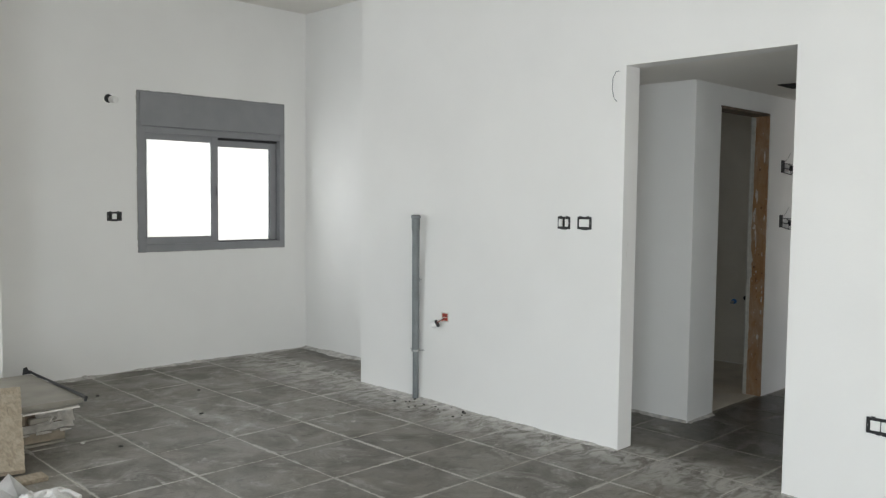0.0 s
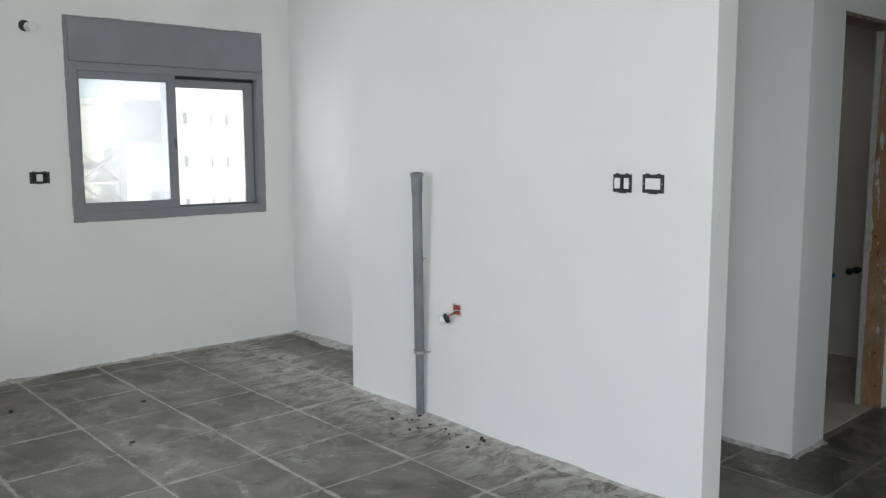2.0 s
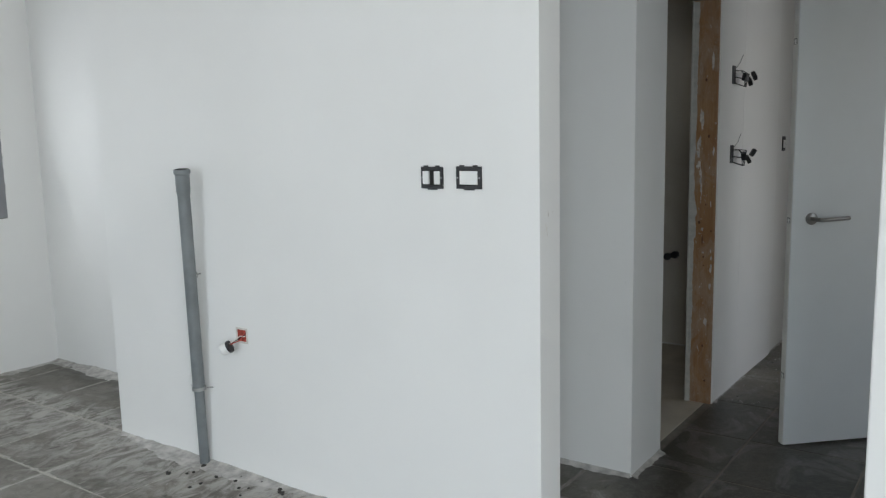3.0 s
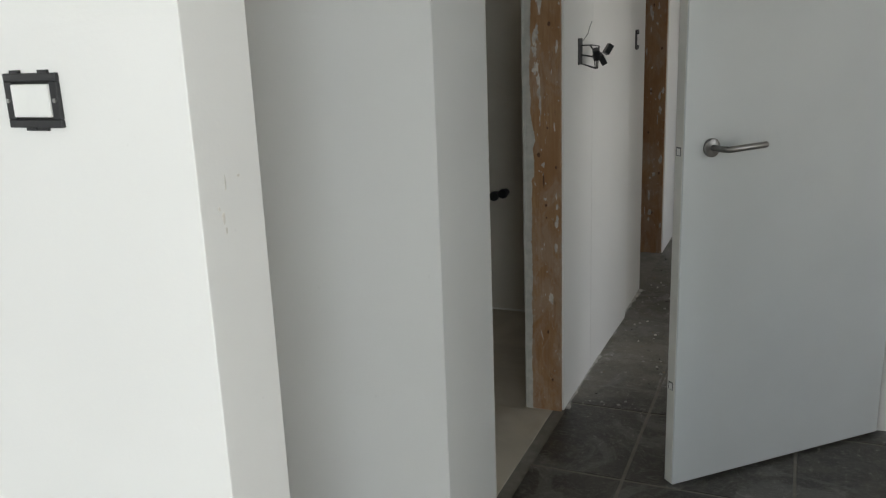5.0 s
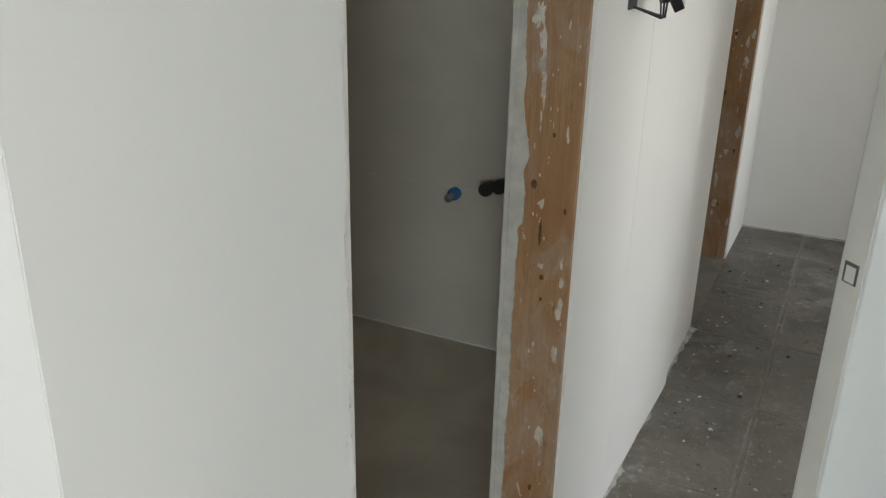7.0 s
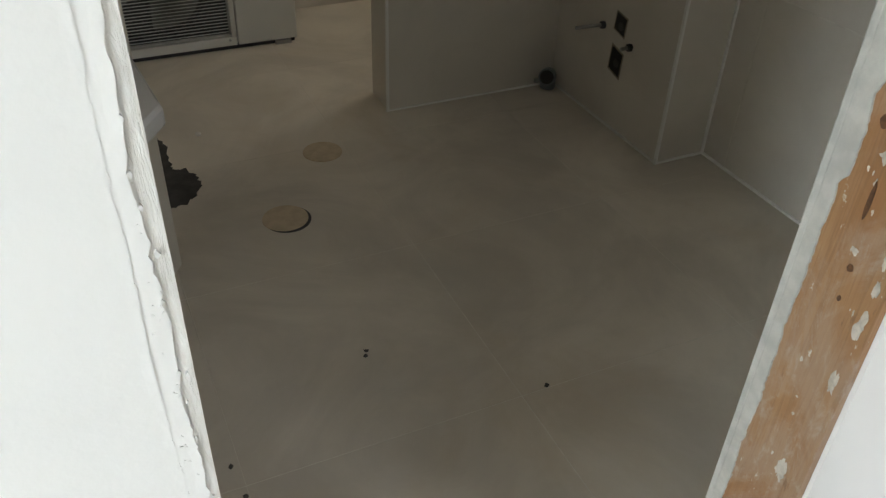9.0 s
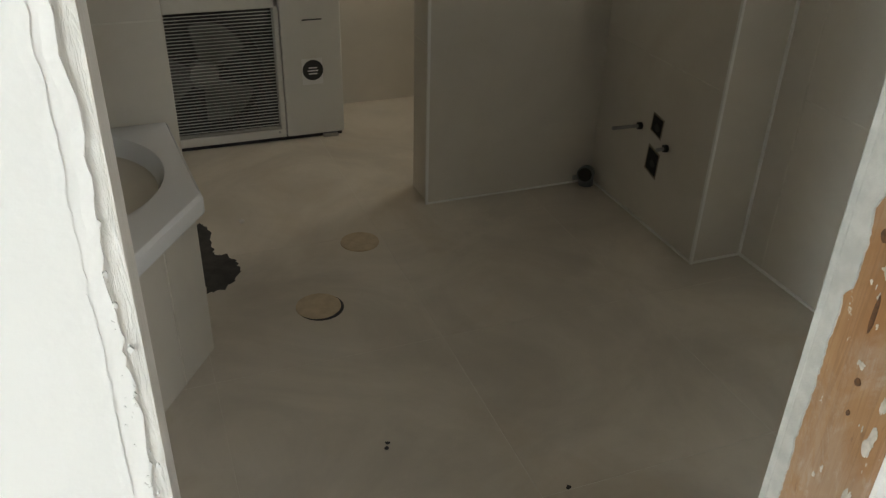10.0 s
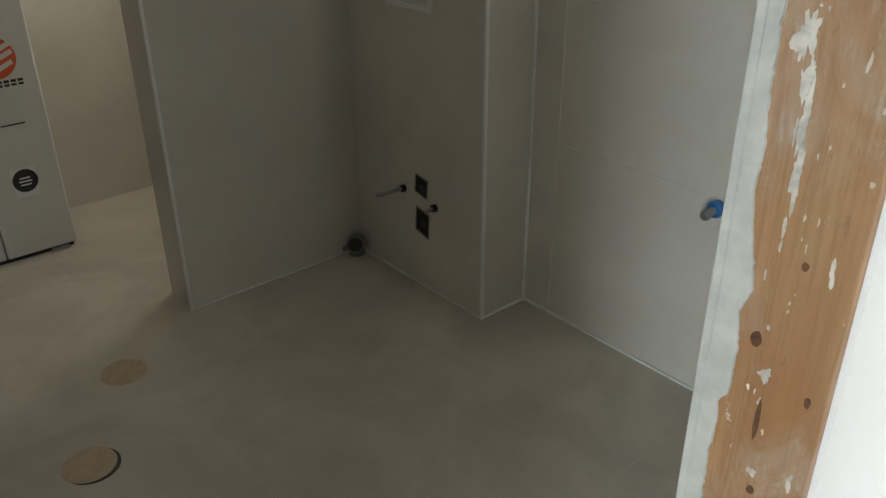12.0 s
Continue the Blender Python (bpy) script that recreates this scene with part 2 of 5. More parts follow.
WALL = wall_paint("white_wall_paint", (0.80, 0.795, 0.775), 0.10)
def crumbly_paint():
    """Old paint and filler over wood, in upright ridges, chipped and stained."""
    n = Nodes("chalky_plaster", 0.8)
    fibre = n.noise(30, 7, 0.7, n.stretch((5, 5, 0.7)), 0.8)
    pits = n.noise(150, 5, 0.7)
    tone = n.mix(n.ramp(fibre, 0.35, 0.7), (0.70, 0.675, 0.63), (0.82, 0.81, 0.78))
    tone = n.mix(n.times(n.ramp(pits, 0.62, 0.72), 0.5), tone, (0.45, 0.40, 0.34))
    n.bump(fibre, 0.7, 0.005)
    return n.done(tone)


WALL_OLD = crumbly_paint()
CEIL = wall_paint("white_ceiling_paint", (0.80, 0.775, 0.73), 0.05)
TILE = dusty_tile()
def dirty_grout():
    """Pale mortar joints, in places full of dark dirt, and darker throughout the hall."""
    n = Nodes("dusty_grout", 0.9)
    tone = n.mix(n.ramp(n.noise(24, 5, 0.7), 0.3, 0.7), (0.38, 0.36, 0.32), (0.56, 0.53, 0.48))
    tone = n.mix(n.times(n.ramp(n.noise(2.6, 8, 0.72), 0.48, 0.64), 0.6), tone, (0.16, 0.15, 0.132))
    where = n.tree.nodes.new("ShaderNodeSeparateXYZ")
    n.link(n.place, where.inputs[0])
    # joint colour darkens with x, from the living room into the hall
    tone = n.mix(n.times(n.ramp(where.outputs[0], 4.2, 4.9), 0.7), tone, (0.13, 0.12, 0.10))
    n.bump(n.noise(120, 4), 0.5, 0.002)
    return n.done(tone)


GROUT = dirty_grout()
SCREED = plain("plaster_dust", (0.50, 0.485, 0.46), 0.95, vary=0.35, scale=18, relief=0.6)
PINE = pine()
KNOT = plain("pine_knot", (0.115, 0.05, 0.02), 0.5, vary=0.4, scale=160)
ALU = plain("grey_powder_coat", (0.235, 0.238, 0.25), 0.42, vary=0.06, scale=6)
ALU_DARK = plain("dark_grey_track", (0.12, 0.122, 0.13), 0.5, vary=0.1)
RUBBER = plain("black_rubber", (0.02, 0.02, 0.022), 0.6)
GLASS = clear_glass("dusty_pane", 0.26)
GLASS_CLEAR = clear_glass("clear_pane", 0.03)
BLACK = plain("black_plastic", (0.018, 0.018, 0.02), 0.45)
# near-black that carries the shade inside holes, boxes and bores
DARK = plain("dark_cavity", (0.02, 0.02, 0.018), 0.9)
WHITE = plain("white_plastic", (0.78, 0.78, 0.76), 0.35, vary=0.04)
PVC = plain("grey_plastic_pipe", (0.17, 0.185, 0.19), 0.38, vary=0.18, scale=9)
SEALANT = plain("grey_sealant", (0.36, 0.35, 0.33), 0.7, vary=0.3, scale=40, relief=0.3)
STEEL = plain("brushed_steel", (0.30, 0.29, 0.28), 0.35, 1.0, vary=0.1)
ZINC = plain("zinc_plated_steel", (0.4, 0.4, 0.39), 0.45, 0.9)
FILLER = plain("off_white_putty", (0.47, 0.455, 0.41), 0.85, vary=0.14, scale=30, relief=0.5)
SMEAR = plain("dried_plaster_smear", (0.56, 0.52, 0.46), 0.9, vary=0.3, scale=60, relief=0.5)
RED = plain("red_box_plastic", (0.36, 0.05, 0.03), 0.6, vary=0.5, scale=50)
COPPER = plain("bare_wire_red", (0.5, 0.09, 0.06), 0.5)
DOOR = plain("white_door_lacquer", (0.66, 0.685, 0.69), 0.38, vary=0.03, scale=3)
BFLOOR = stone_tile("greige_floor_porcelain", (0.62, 0.565, 0.475), 0.42, 0.26)
BWALL = stone_tile("greige_wall_porcelain", (0.60, 0.56, 0.485), 0.3, 0.1)
BGROUT = plain("pale_tile_joint", (0.62, 0.585, 0.51), 0.8)
TRIM = plain("white_corner_bead", (0.74, 0.73, 0.69), 0.4, vary=0.05)
ACRYLIC = plain("white_acrylic", (0.76, 0.76, 0.76), 0.12, vary=0.02, scale=2, relief=0.0)
ENAMEL = plain("cream_white_enamel", (0.66, 0.65, 0.6), 0.35, vary=0.05, scale=5)
GRILLE = plain("pale_grille", (0.66, 0.66, 0.63), 0.4, vary=0.08)
FAN = plain("fan_black", (0.02, 0.02, 0.022), 0.4, vary=0.2)
COIL = plain("coil_dark", (0.035, 0.035, 0.036), 0.6, vary=0.35, scale=8)
BLADE = plain("dusty_grey_fan", (0.17, 0.17, 0.165), 0.5, vary=0.25, scale=9)
ORANGE = plain("orange_red_print", (0.70, 0.10, 0.035), 0.4, vary=0.05)
INK = plain("black_print", (0.02, 0.02, 0.02), 0.5)
CORK = plain("tan_cover", (0.52, 0.42, 0.29), 0.8, vary=0.12, scale=30)
SOOT = plain("damp_stain", (0.05, 0.047, 0.043), 0.85, vary=0.4, scale=25)
BLUE = plain("blue_valve", (0.015, 0.13, 0.36), 0.4)
CARTON = plain("worn_cardboard", (0.29, 0.245, 0.185), 0.85, vary=0.3, scale=14, relief=0.3)
PAPER = plain("torn_white_paper", (0.68, 0.65, 0.60), 0.85, vary=0.2, scale=20, relief=0.3)
# brown deepened so the set-back carton also carries its recess's shade
WRAP_DARK = plain("brown_carton_inside", (0.17, 0.13, 0.095), 0.9, vary=0.3, scale=20, relief=0.3)
SLAB = plain("beige_slab", (0.27, 0.25, 0.21), 0.4, vary=0.2, scale=5)


def worn_plank():
    """Grey-tan boards with torn paper and old mortar stuck on them."""
    n = Nodes("worn_plank", 0.85)
    grain = n.noise(6.0, 7, 0.68, n.stretch((9, 1.6, 9)), 0.8)
    tone = n.mix(n.ramp(grain, 0.35, 0.68), (0.24, 0.195, 0.14), (0.36, 0.305, 0.23))
    scrap = n.ramp(n.noise(13.0, 8, 0.7, n.stretch((1.6, 1.0, 1.0)), 0.3), 0.50, 0.58)
    tone = n.mix(n.times(scrap, 0.3), tone, (0.42, 0.37, 0.29))
    split = n.ramp(n.noise(22, 7, 0.72, n.stretch((2.0, 0.6, 1.0)), 0.5), 0.62, 0.68)
    tone = n.mix(n.times(split, 0.7), tone, (0.12, 0.095, 0.07))
    n.bump(n.noise(45, 5, 0.7), 0.5, 0.003)
    return n.done(tone)


PLANK = worn_plank()
PLASTIC_BAG = plain("white_sack", (0.66, 0.65, 0.63), 0.5, vary=0.15, scale=18, relief=0.3)
OUT_WALL = plain("white_facade_render", (0.84, 0.83, 0.81), 0.9, vary=0.08, scale=1)
OUT_GREY = plain("grey_facade_render", (0.68, 0.68, 0.66), 0.9, vary=0.12, scale=1)
OUT_BEIGE = plain("beige_facade_render", (0.60, 0.57, 0.50), 0.9, vary=0.12, scale=1)
OUT_PANE = plain("dark_window_pane", (0.46, 0.47, 0.48), 0.15)
EARTH = plain("pale_earth", (0.36, 0.32, 0.26), 0.95, vary=0.3, scale=0.3)


# ---- mesh helpers ----
def box(bm, x0, x1, y0, y1, z0, z1, bevel=0.0, segments=2, upright=False):
    """Adds a box to bm, its edges rounded by bevel."""
    made = bmesh.ops.create_cube(bm, size=1.0)["verts"]
    for v in made:
        v.co = Vector(((x0 + x1) / 2 + v.co.x * (x1 - x0), (y0 + y1) / 2 + v.co.y * (y1 - y0), (z0 + z1) / 2 + v.co.z * (z1 - z0)))
    if bevel:
        edges = list({e for v in made for e in v.link_edges if not upright or abs(e.verts[0].co.z - e.verts[1].co.z) > 0.1})
        bmesh.ops.bevel(bm, geom=edges, offset=bevel, segments=segments, affect="EDGES", profile=0.5)
    return made


def boxed(*args, **kw):
    bm = bmesh.new()
    box(bm, *args, **kw)
    return bm


def tube(bm, points, radius, sides=12, caps=True):
    """Adds a round tube along the points; radius is one number or one for each point."""
    points = [Vector(p) for p in points]
    rings = []
    side = None
    for i, p in enumerate(points):
        way = (points[min(i + 1, len(points) - 1)] - points[max(i - 1, 0)]).normalized()
        if side is None:
            side = way.orthogonal().normalized()
        side = (side - way * side.dot(way)).normalized()
        up = way.cross(side)
        r = radius[i] if isinstance(radius, (list, tuple)) else radius
        rings.append([bm.verts.new(p + (side * math.cos(a) + up * math.sin(a)) * r) for a in (2 * math.pi * k / sides for k in range(sides))])
    for a, b in zip(rings, rings[1:]):
        for k in range(sides):
            bm.faces.new((a[k], a[(k + 1) % sides], b[(k + 1) % sides], b[k]))
    if caps:
        bm.faces.new(rings[0][::-1])
        bm.faces.new(rings[-1])


def tubed(points, radius, sides=12):
    bm = bmesh.new()
    tube(bm, points, radius, sides)
    return bm


def prism(outline, z0, z1, bm=None):
    """A prism over an outline of (x, y) points, from z0 to z1."""
    bm = bm or bmesh.new()
    low = [bm.verts.new((x, y, z0)) for x, y in outline]
    high = [bm.verts.new((x, y, z1)) for x, y in outline]
    bm.faces.new(low[::-1])
    bm.faces.new(high)
    for k in range(len(low)):
        j = (k + 1) % len(low)
        bm.faces.new((low[k], low[j], high[j], high[k]))
    return bm


def moved(bm, m):
    bmesh.ops.transform(bm, matrix=m, verts=bm.verts[:])
    return bm


ORIGIN = [Vector((0, 0, 0))]                             # where the numbers of the room being built start


def finish(name, bm, material, smooth=False):
    bmesh.ops.translate(bm, vec=ORIGIN[0], verts=bm.verts[:])
    bmesh.ops.recalc_face_normals(bm, faces=bm.faces[:])
    mesh = bpy.data.meshes.new(name)
    bm.to_mesh(mesh)
    bm.free()
    mesh.materials.append(material)
    if smooth:
        mesh.shade_smooth()
        mesh.set_sharp_from_angle(angle=radians(35))
    return new(name, mesh)


def part(name, bm, material, parent, label="", smooth=False):
    """Links bm as one mesh under a thing or a part."""
    ob = finish(name, bm, material, smooth)
    if parent is not None:
        ob.parent = parent
        ob.matrix_parent_inverse = parent.matrix_world.inverted()
    return tagged(ob, label) if label else ob


def thing(name, place, label, category, group="", kind=""):
    """An Empty at the base of a thing with parts."""
    ob = new(name)
    ob.empty_display_size = 0.1
    ob.location = Vector(place) + ORIGIN[0]
    bpy.context.view_layer.update()
    return tagged(ob, label, category, group, kind)


def structure(name, bm, material, label, category, smooth=False):
    return tagged(finish(name, bm, material, smooth), label, category, kind="structure")


def wall_y(y0, y1, x0, x1, z1, holes, bm=None, z0=0.0):
    """A wall that runs along x, with holes (x0, x1, z0, z1) through it."""
    bm = bm or bmesh.new()
    x = x0
    for a, b, low, high in sorted(holes):
        box(bm, x, a, y0, y1, z0, z1)
        if low > z0:
            box(bm, a, b, y0, y1, z0, low)
        if high < z1:
            box(bm, a, b, y0, y1, high, z1)
        x = b
    box(bm, x, x1, y0, y1, z0, z1)
    return bm


def wall_x(x0, x1, y0, y1, z1, holes):
    """A wall that runs along y, with holes (y0, y1, z0, z1) through it."""
    bm = wall_y(-x1, -x0, y0, y1, z1, holes)
    return moved(bm, Matrix.Rotation(radians(90), 4, "Z"))


def rough_edge(z0, z1, step, middle, swing, seed):
    """A wavering line: (z, x) pairs for broken plaster."""
    rng = random.Random(seed)
    out, z, drift = [], z0, 0.0
    while z < z1:
        drift = drift * 0.86 + rng.uniform(-1, 1) * swing * 0.5
        out.append((z, middle + drift + rng.uniform(-1, 1) * swing * 0.42))
        z += step * rng.uniform(0.5, 1.5)
    out.append((z1, middle + drift))
    return out


# ---- setting ----
CX, CX2, HY, HY2 = 4.021, 4.155, 2.778, 2.915      # living-room wall faces, hall wall faces
NB = 3.97                                              # back of the niche
WY, CEILING, HALL_CEILING = 6.545, 3.05, 2.14

structure("wall_north", wall_y(WY, WY + 0.2, -2.2, 4.70, CEILING, [(2.989, 4.346, 0.942, 2.214)]), WALL, "white painted plaster wall around a grey window", "wall")
structure("wall_pier", boxed(-2.2, 1.76, 5.76, WY, 0, CEILING, bevel=0.004), WALL, "white painted wall that juts out beside the stacked slabs", "wall")
structure("wall_recess", boxed(4.581, 4.70, 5.027, WY, 0, CEILING), WALL, "white painted wall at the back of a shallow recess", "wall")
bm = bmesh.new()
box(bm, CX, CX2, 2.749, 5.027, 0, 2.125, bevel=0.002, segments=3, upright=True)
box(bm, CX, CX2, -1.0, 1.827, 0, 2.125, bevel=0.006, segments=3, upright=True)
box(bm, CX, CX2, -2.2, -0.9, 0, 2.125)
box(bm, CX, CX2, -2.2, 5.027, 2.125, CEILING)
box(bm, CX2 - 0.01, 4.70, 4.905, 5.026, 0, CEILING)
structure("wall_centre", bm, WALL, "white painted wall with switches, a grey pipe and the hall opening", "wall")
structure("wall_south", wall_y(-2.4, -2.2, -2.2, CX, CEILING, [(-0.7, 1.9, 0.0, 2.3)]), WALL, "white painted wall with a wide terrace opening", "wall")
structure("wall_west", wall_x(-2.4, -2.2, -2.4, 6.745, CEILING, [(-2.17, 0.27, 0.0, 2.3), (3.35, 5.65, 0.55, 2.15)]), WALL, "white painted wall with a balcony opening and a window", "wall")
structure("ceiling", boxed(-2.4, 4.70, -2.4, 6.745, CEILING, CEILING + 0.2), CEIL, "plain white plaster ceiling", "ceiling")

# hall and the rooms off it
structure("wall_hall_north", wall_y(HY, HY2, 4.831, 8.70, 2.5, [(5.146, 5.889, 0, 2.012), (7.415, 8.19, 0, 2.012)]), WALL, "white hall wall with two raw doorways", "wall")
# swelling added so that its steep side makes a shaded upright band
structure("shade_bulge", prism([(6.30, HY + 0.001), (6.30, HY - 0.0005), (6.62, HY - 0.005), (6.90, HY - 0.012), (6.955, HY - 0.012), (6.985, HY - 0.008), (7.03, HY - 0.0005), (7.03, HY + 0.001)], 0.0, 2.139), WALL, "added plaster swelling shaped to give the hall wall a shaded band", "wall")
structure("wall_niche", boxed(4.831, 4.90, HY2, NB + 0.04, 0, 2.5), WALL, "white painted wall at the side of a niche", "wall")
structure("wall_niche_back", boxed(CX2, 4.831, NB, NB + 0.04, 0, 2.5), WALL, "plain white wall closing the niche", "wall")
# the two eastern doorways are unseen, cut to let bedroom light through
structure("wall_hall_south", wall_y(1.63, 1.78, CX2, 8.70, 2.5, [(5.27, 6.07, 0, 2.03), (6.35, 7.05, 0, 2.03), (7.6, 8.35, 0, 2.03)]), WALL, "white hall wall with open doorways", "wall")
structure("wall_hall_end", boxed(8.70, 8.9, -0.65, 4.6, 0, 2.5), WALL, "plain white wall at the end of the hall", "wall")
# wall out of view; its openings are added for the two room lamps
structure("wall_south_room", wall_y(-0.65, -0.5, CX2, 8.70, 2.5, [(4.6, 5.8, 0.6, 2.0), (6.6, 8.2, 0.6, 2.0)]), WALL, "unseen white wall with two openings added for lamps", "wall")
# out of view, added to block bedroom light from the ajar door
structure("wall_light_divider", boxed(6.15, 6.27, -0.5, 1.63, 0, 2.5), WALL, "unseen white wall added to keep bedroom light off the ajar door", "wall")
# unseen slab added to throw warm sunlight back into the room
structure("terrace_bounce_slab", boxed(-5.0, 6.0, -5.5, -2.41, -0.2, -0.02), EARTH, "unseen pale slab outside, added to bounce sunlight in", "ground")
structure("wall_far_room", boxed(7.035, 8.70, 4.48, 4.6, 0, 2.5), WALL, "plain white wall of a further room", "wall")
structure("ceiling_hall", boxed(CX2, 8.9, -0.65, HY + 0.001, HALL_CEILING, HALL_CEILING + 0.05), CEIL, "lowered white hall ceiling", "ceiling")
structure("ceiling_niche", boxed(CX2, 4.831, HY + 0.001, NB, HALL_CEILING, HALL_CEILING + 0.05), CEIL, "lowered white ceiling of the niche", "ceiling")
structure("ceiling_bathroom", boxed(CX2 + 0.001, 8.9, HY2, 4.905, 2.5, 2.6), CEIL, "plain white bathroom ceiling", "ceiling")

structure("ceiling_alcove", boxed(4.701, 8.9, 4.905, 5.97, 2.5, 2.6), CEIL, "plain white alcove ceiling", "ceiling")

# bathroom shell
structure("wall_bath_door_side", wall_y(HY2, HY2 + 0.010, 4.90, 6.921, 2.5, [(5.146, 5.945, 0, 2.012)]), BWALL, "greige tiled wall around the doorway", "wall")
BATH = Vector((-0.018, -0.030, 0))
ORIGIN[0] = BATH
# the slit beside the door is added, only to hold a fill lamp
structure("wall_bath_east", wall_x(6.921, 7.035, HY2, 5.96, 2.5, [(2.98, 3.17, 1.3, 2.0), (5.14, 5.7, 1.3, 1.9)]), BWALL, "greige tiled bathroom wall", "wall")
structure("wall_bath_back", boxed(4.70, 6.921, 5.84, 5.96, 0, 2.5), BWALL, "greige tiled wall behind the outdoor unit", "wall")
structure("wall_bath_partition", boxed(CX2 + 0.02, 5.290, 4.61, 4.73, 0, 2.5, bevel=0.003), BWALL, "greige tiled partition at the head of the bath", "wall")
structure("wall_bath_west", boxed(CX2 + 0.001, CX2 + 0.02, NB + 0.04, 4.9, 0, 2.5), BWALL, "greige tiled wall along the bath", "wall")
structure("wall_bath_alcove", boxed(4.701, 4.72, 4.73, 5.84, 0, 2.5), BWALL, "greige tiled wall of the alcove", "wall")
structure("wall_pier_bath", boxed(6.088, 6.921, 4.796, 4.95, 0, 2.5, bevel=0.003), BWALL, "greige tiled half partition", "wall")
structure("wall_cistern_box", wall_x(6.738, 6.921, 4.158, 4.796, 2.5, [(4.39, 4.57, 0.907, 0.974)]), BWALL, "greige tiled boxing for a wall-hung toilet", "wall")
ORIGIN[0] = Vector((0, 0, 0))
bm = boxed(4.90, 7.035, HY2 - 0.055, 4.9, -0.12, -0.0006)
box(bm, CX2, 4.90, NB + 0.04, 4.9, -0.12, -0.0006)
bath_floor = structure("floor_bathroom", bm, BGROUT, "greige porcelain bathroom floor", "floor")
alcove_floor = structure("floor_alcove", boxed(4.701, 7.035, 4.9, 5.97, -0.12, -0.0006), BGROUT, "greige porcelain alcove floor", "floor")
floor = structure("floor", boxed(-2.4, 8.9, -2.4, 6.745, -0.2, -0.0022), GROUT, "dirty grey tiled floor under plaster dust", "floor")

# white corner beads and tile joints of the bathroom
ORIGIN[0] = BATH
for name, a in (("trim_pier", (6.080, 6.089, 4.788, 4.797, 0.0, 2.5)), ("trim_box", (6.730, 6.739, 4.150, 4.159, 0.0, 2.5)),
                ("trim_box_foot", (6.731, 6.738, 4.160, 4.796, 0.0, 0.006)), ("trim_box_side", (6.74, 6.921, 4.151, 4.158, 0.0, 0.006)),
                ("trim_east_foot", (6.914, 6.921, 2.94, 4.151, 0.0, 0.007)), ("trim_inner_corner", (6.914, 6.921, 4.150, 4.1575, 0.007, 2.5)),
                ("trim_pier_foot", (6.09, 6.731, 4.790, 4.796, 0.0, 0.005))):
    structure(name, boxed(*a), TRIM, "thin white joint along tiled bathroom corners", "trim")
for name, a in (("joint_east_upright", (6.9195, 6.922, 4.048, 4.053, 0.007, 2.5)), ("joint_east_level", (6.9195, 6.922, 2.95, 4.048, 0.553, 0.557)),
                ("joint_box_level", (6.7365, 6.74, 4.16, 4.79, 0.553, 0.557)), ("joint_pier_level", (6.0865, 6.09, 4.80, 4.95, 0.553, 0.557)),
                ("joint_partition", (4.2, 5.285, 4.6085, 4.612, 0.745, 0.75))):
    structure(name, boxed(*a), BGROUT, "fine pale joint between wall tiles", "trim")

ORIGIN[0] = Vector((0, 0, 0))
# broken screed and dust heaped along the foot of the walls
def dust_bank(name, a, b, out, seed, high=0.012, wide=0.05):
    rng = random.Random(seed)
    a, b, out = Vector((*a, 0)), Vector((*b, 0)), Vector((*out, 0))
    steps = max(3, int((b - a).length / 0.014))
    bm, rows = bmesh.new(), []
    w, h = wide, high
    for i in range(steps + 1):
        w = min(wide * 2.6, max(wide * 0.15, w + rng.uniform(-0.3, 0.29) * wide))
        h = min(high * 2.0, max(high * 0.1, h + rng.uniform(-0.2, 0.2) * high))
        p = a.lerp(b, i / steps)
        rows.append([bm.verts.new(p + Vector((0, 0, h))), bm.verts.new(p + out * w * 0.3 + Vector((0, 0, min(h * 0.5, 0.006)))), bm.verts.new(p + out * w + Vector((0, 0, -0.002)))])
    for r, s in zip(rows, rows[1:]):
        for k in range(2):
            bm.faces.new((r[k], s[k], s[k + 1], r[k + 1]))
    ob = finish(name, bm, SCREED, True)
    return tagged(ob, "crumbled plaster dust along the foot of a wall", "rubble", kind="stuff")


dust_bank("plaster_rubble", (1.76, WY), (4.581, WY), (0, -1), 1, 0.014, 0.058)
dust_bank("plaster_rubble", (4.581, WY), (4.581, 5.03), (-1, 0), 2, 0.012, 0.05)
dust_bank("plaster_rubble", (CX, 5.02), (CX, 2.75), (-1, 0), 3, 0.010, 0.046)
dust_bank("plaster_rubble", (CX, 1.82), (CX, -1.0), (-1, 0), 4, 0.007, 0.029)
dust_bank("plaster_rubble", (4.831, NB), (4.831, HY), (-1, 0), 5, 0.008, 0.036)
dust_bank("plaster_rubble", (4.831, HY), (5.15, HY), (0, -1), 6, 0.008, 0.032)
dust_bank("plaster_rubble", (5.90, HY), (7.41, HY), (0, -1), 7, 0.005, 0.029)
dust_bank("plaster_rubble", (8.70, HY), (8.70, 1.8), (-1, 0), 8, 0.005, 0.029)


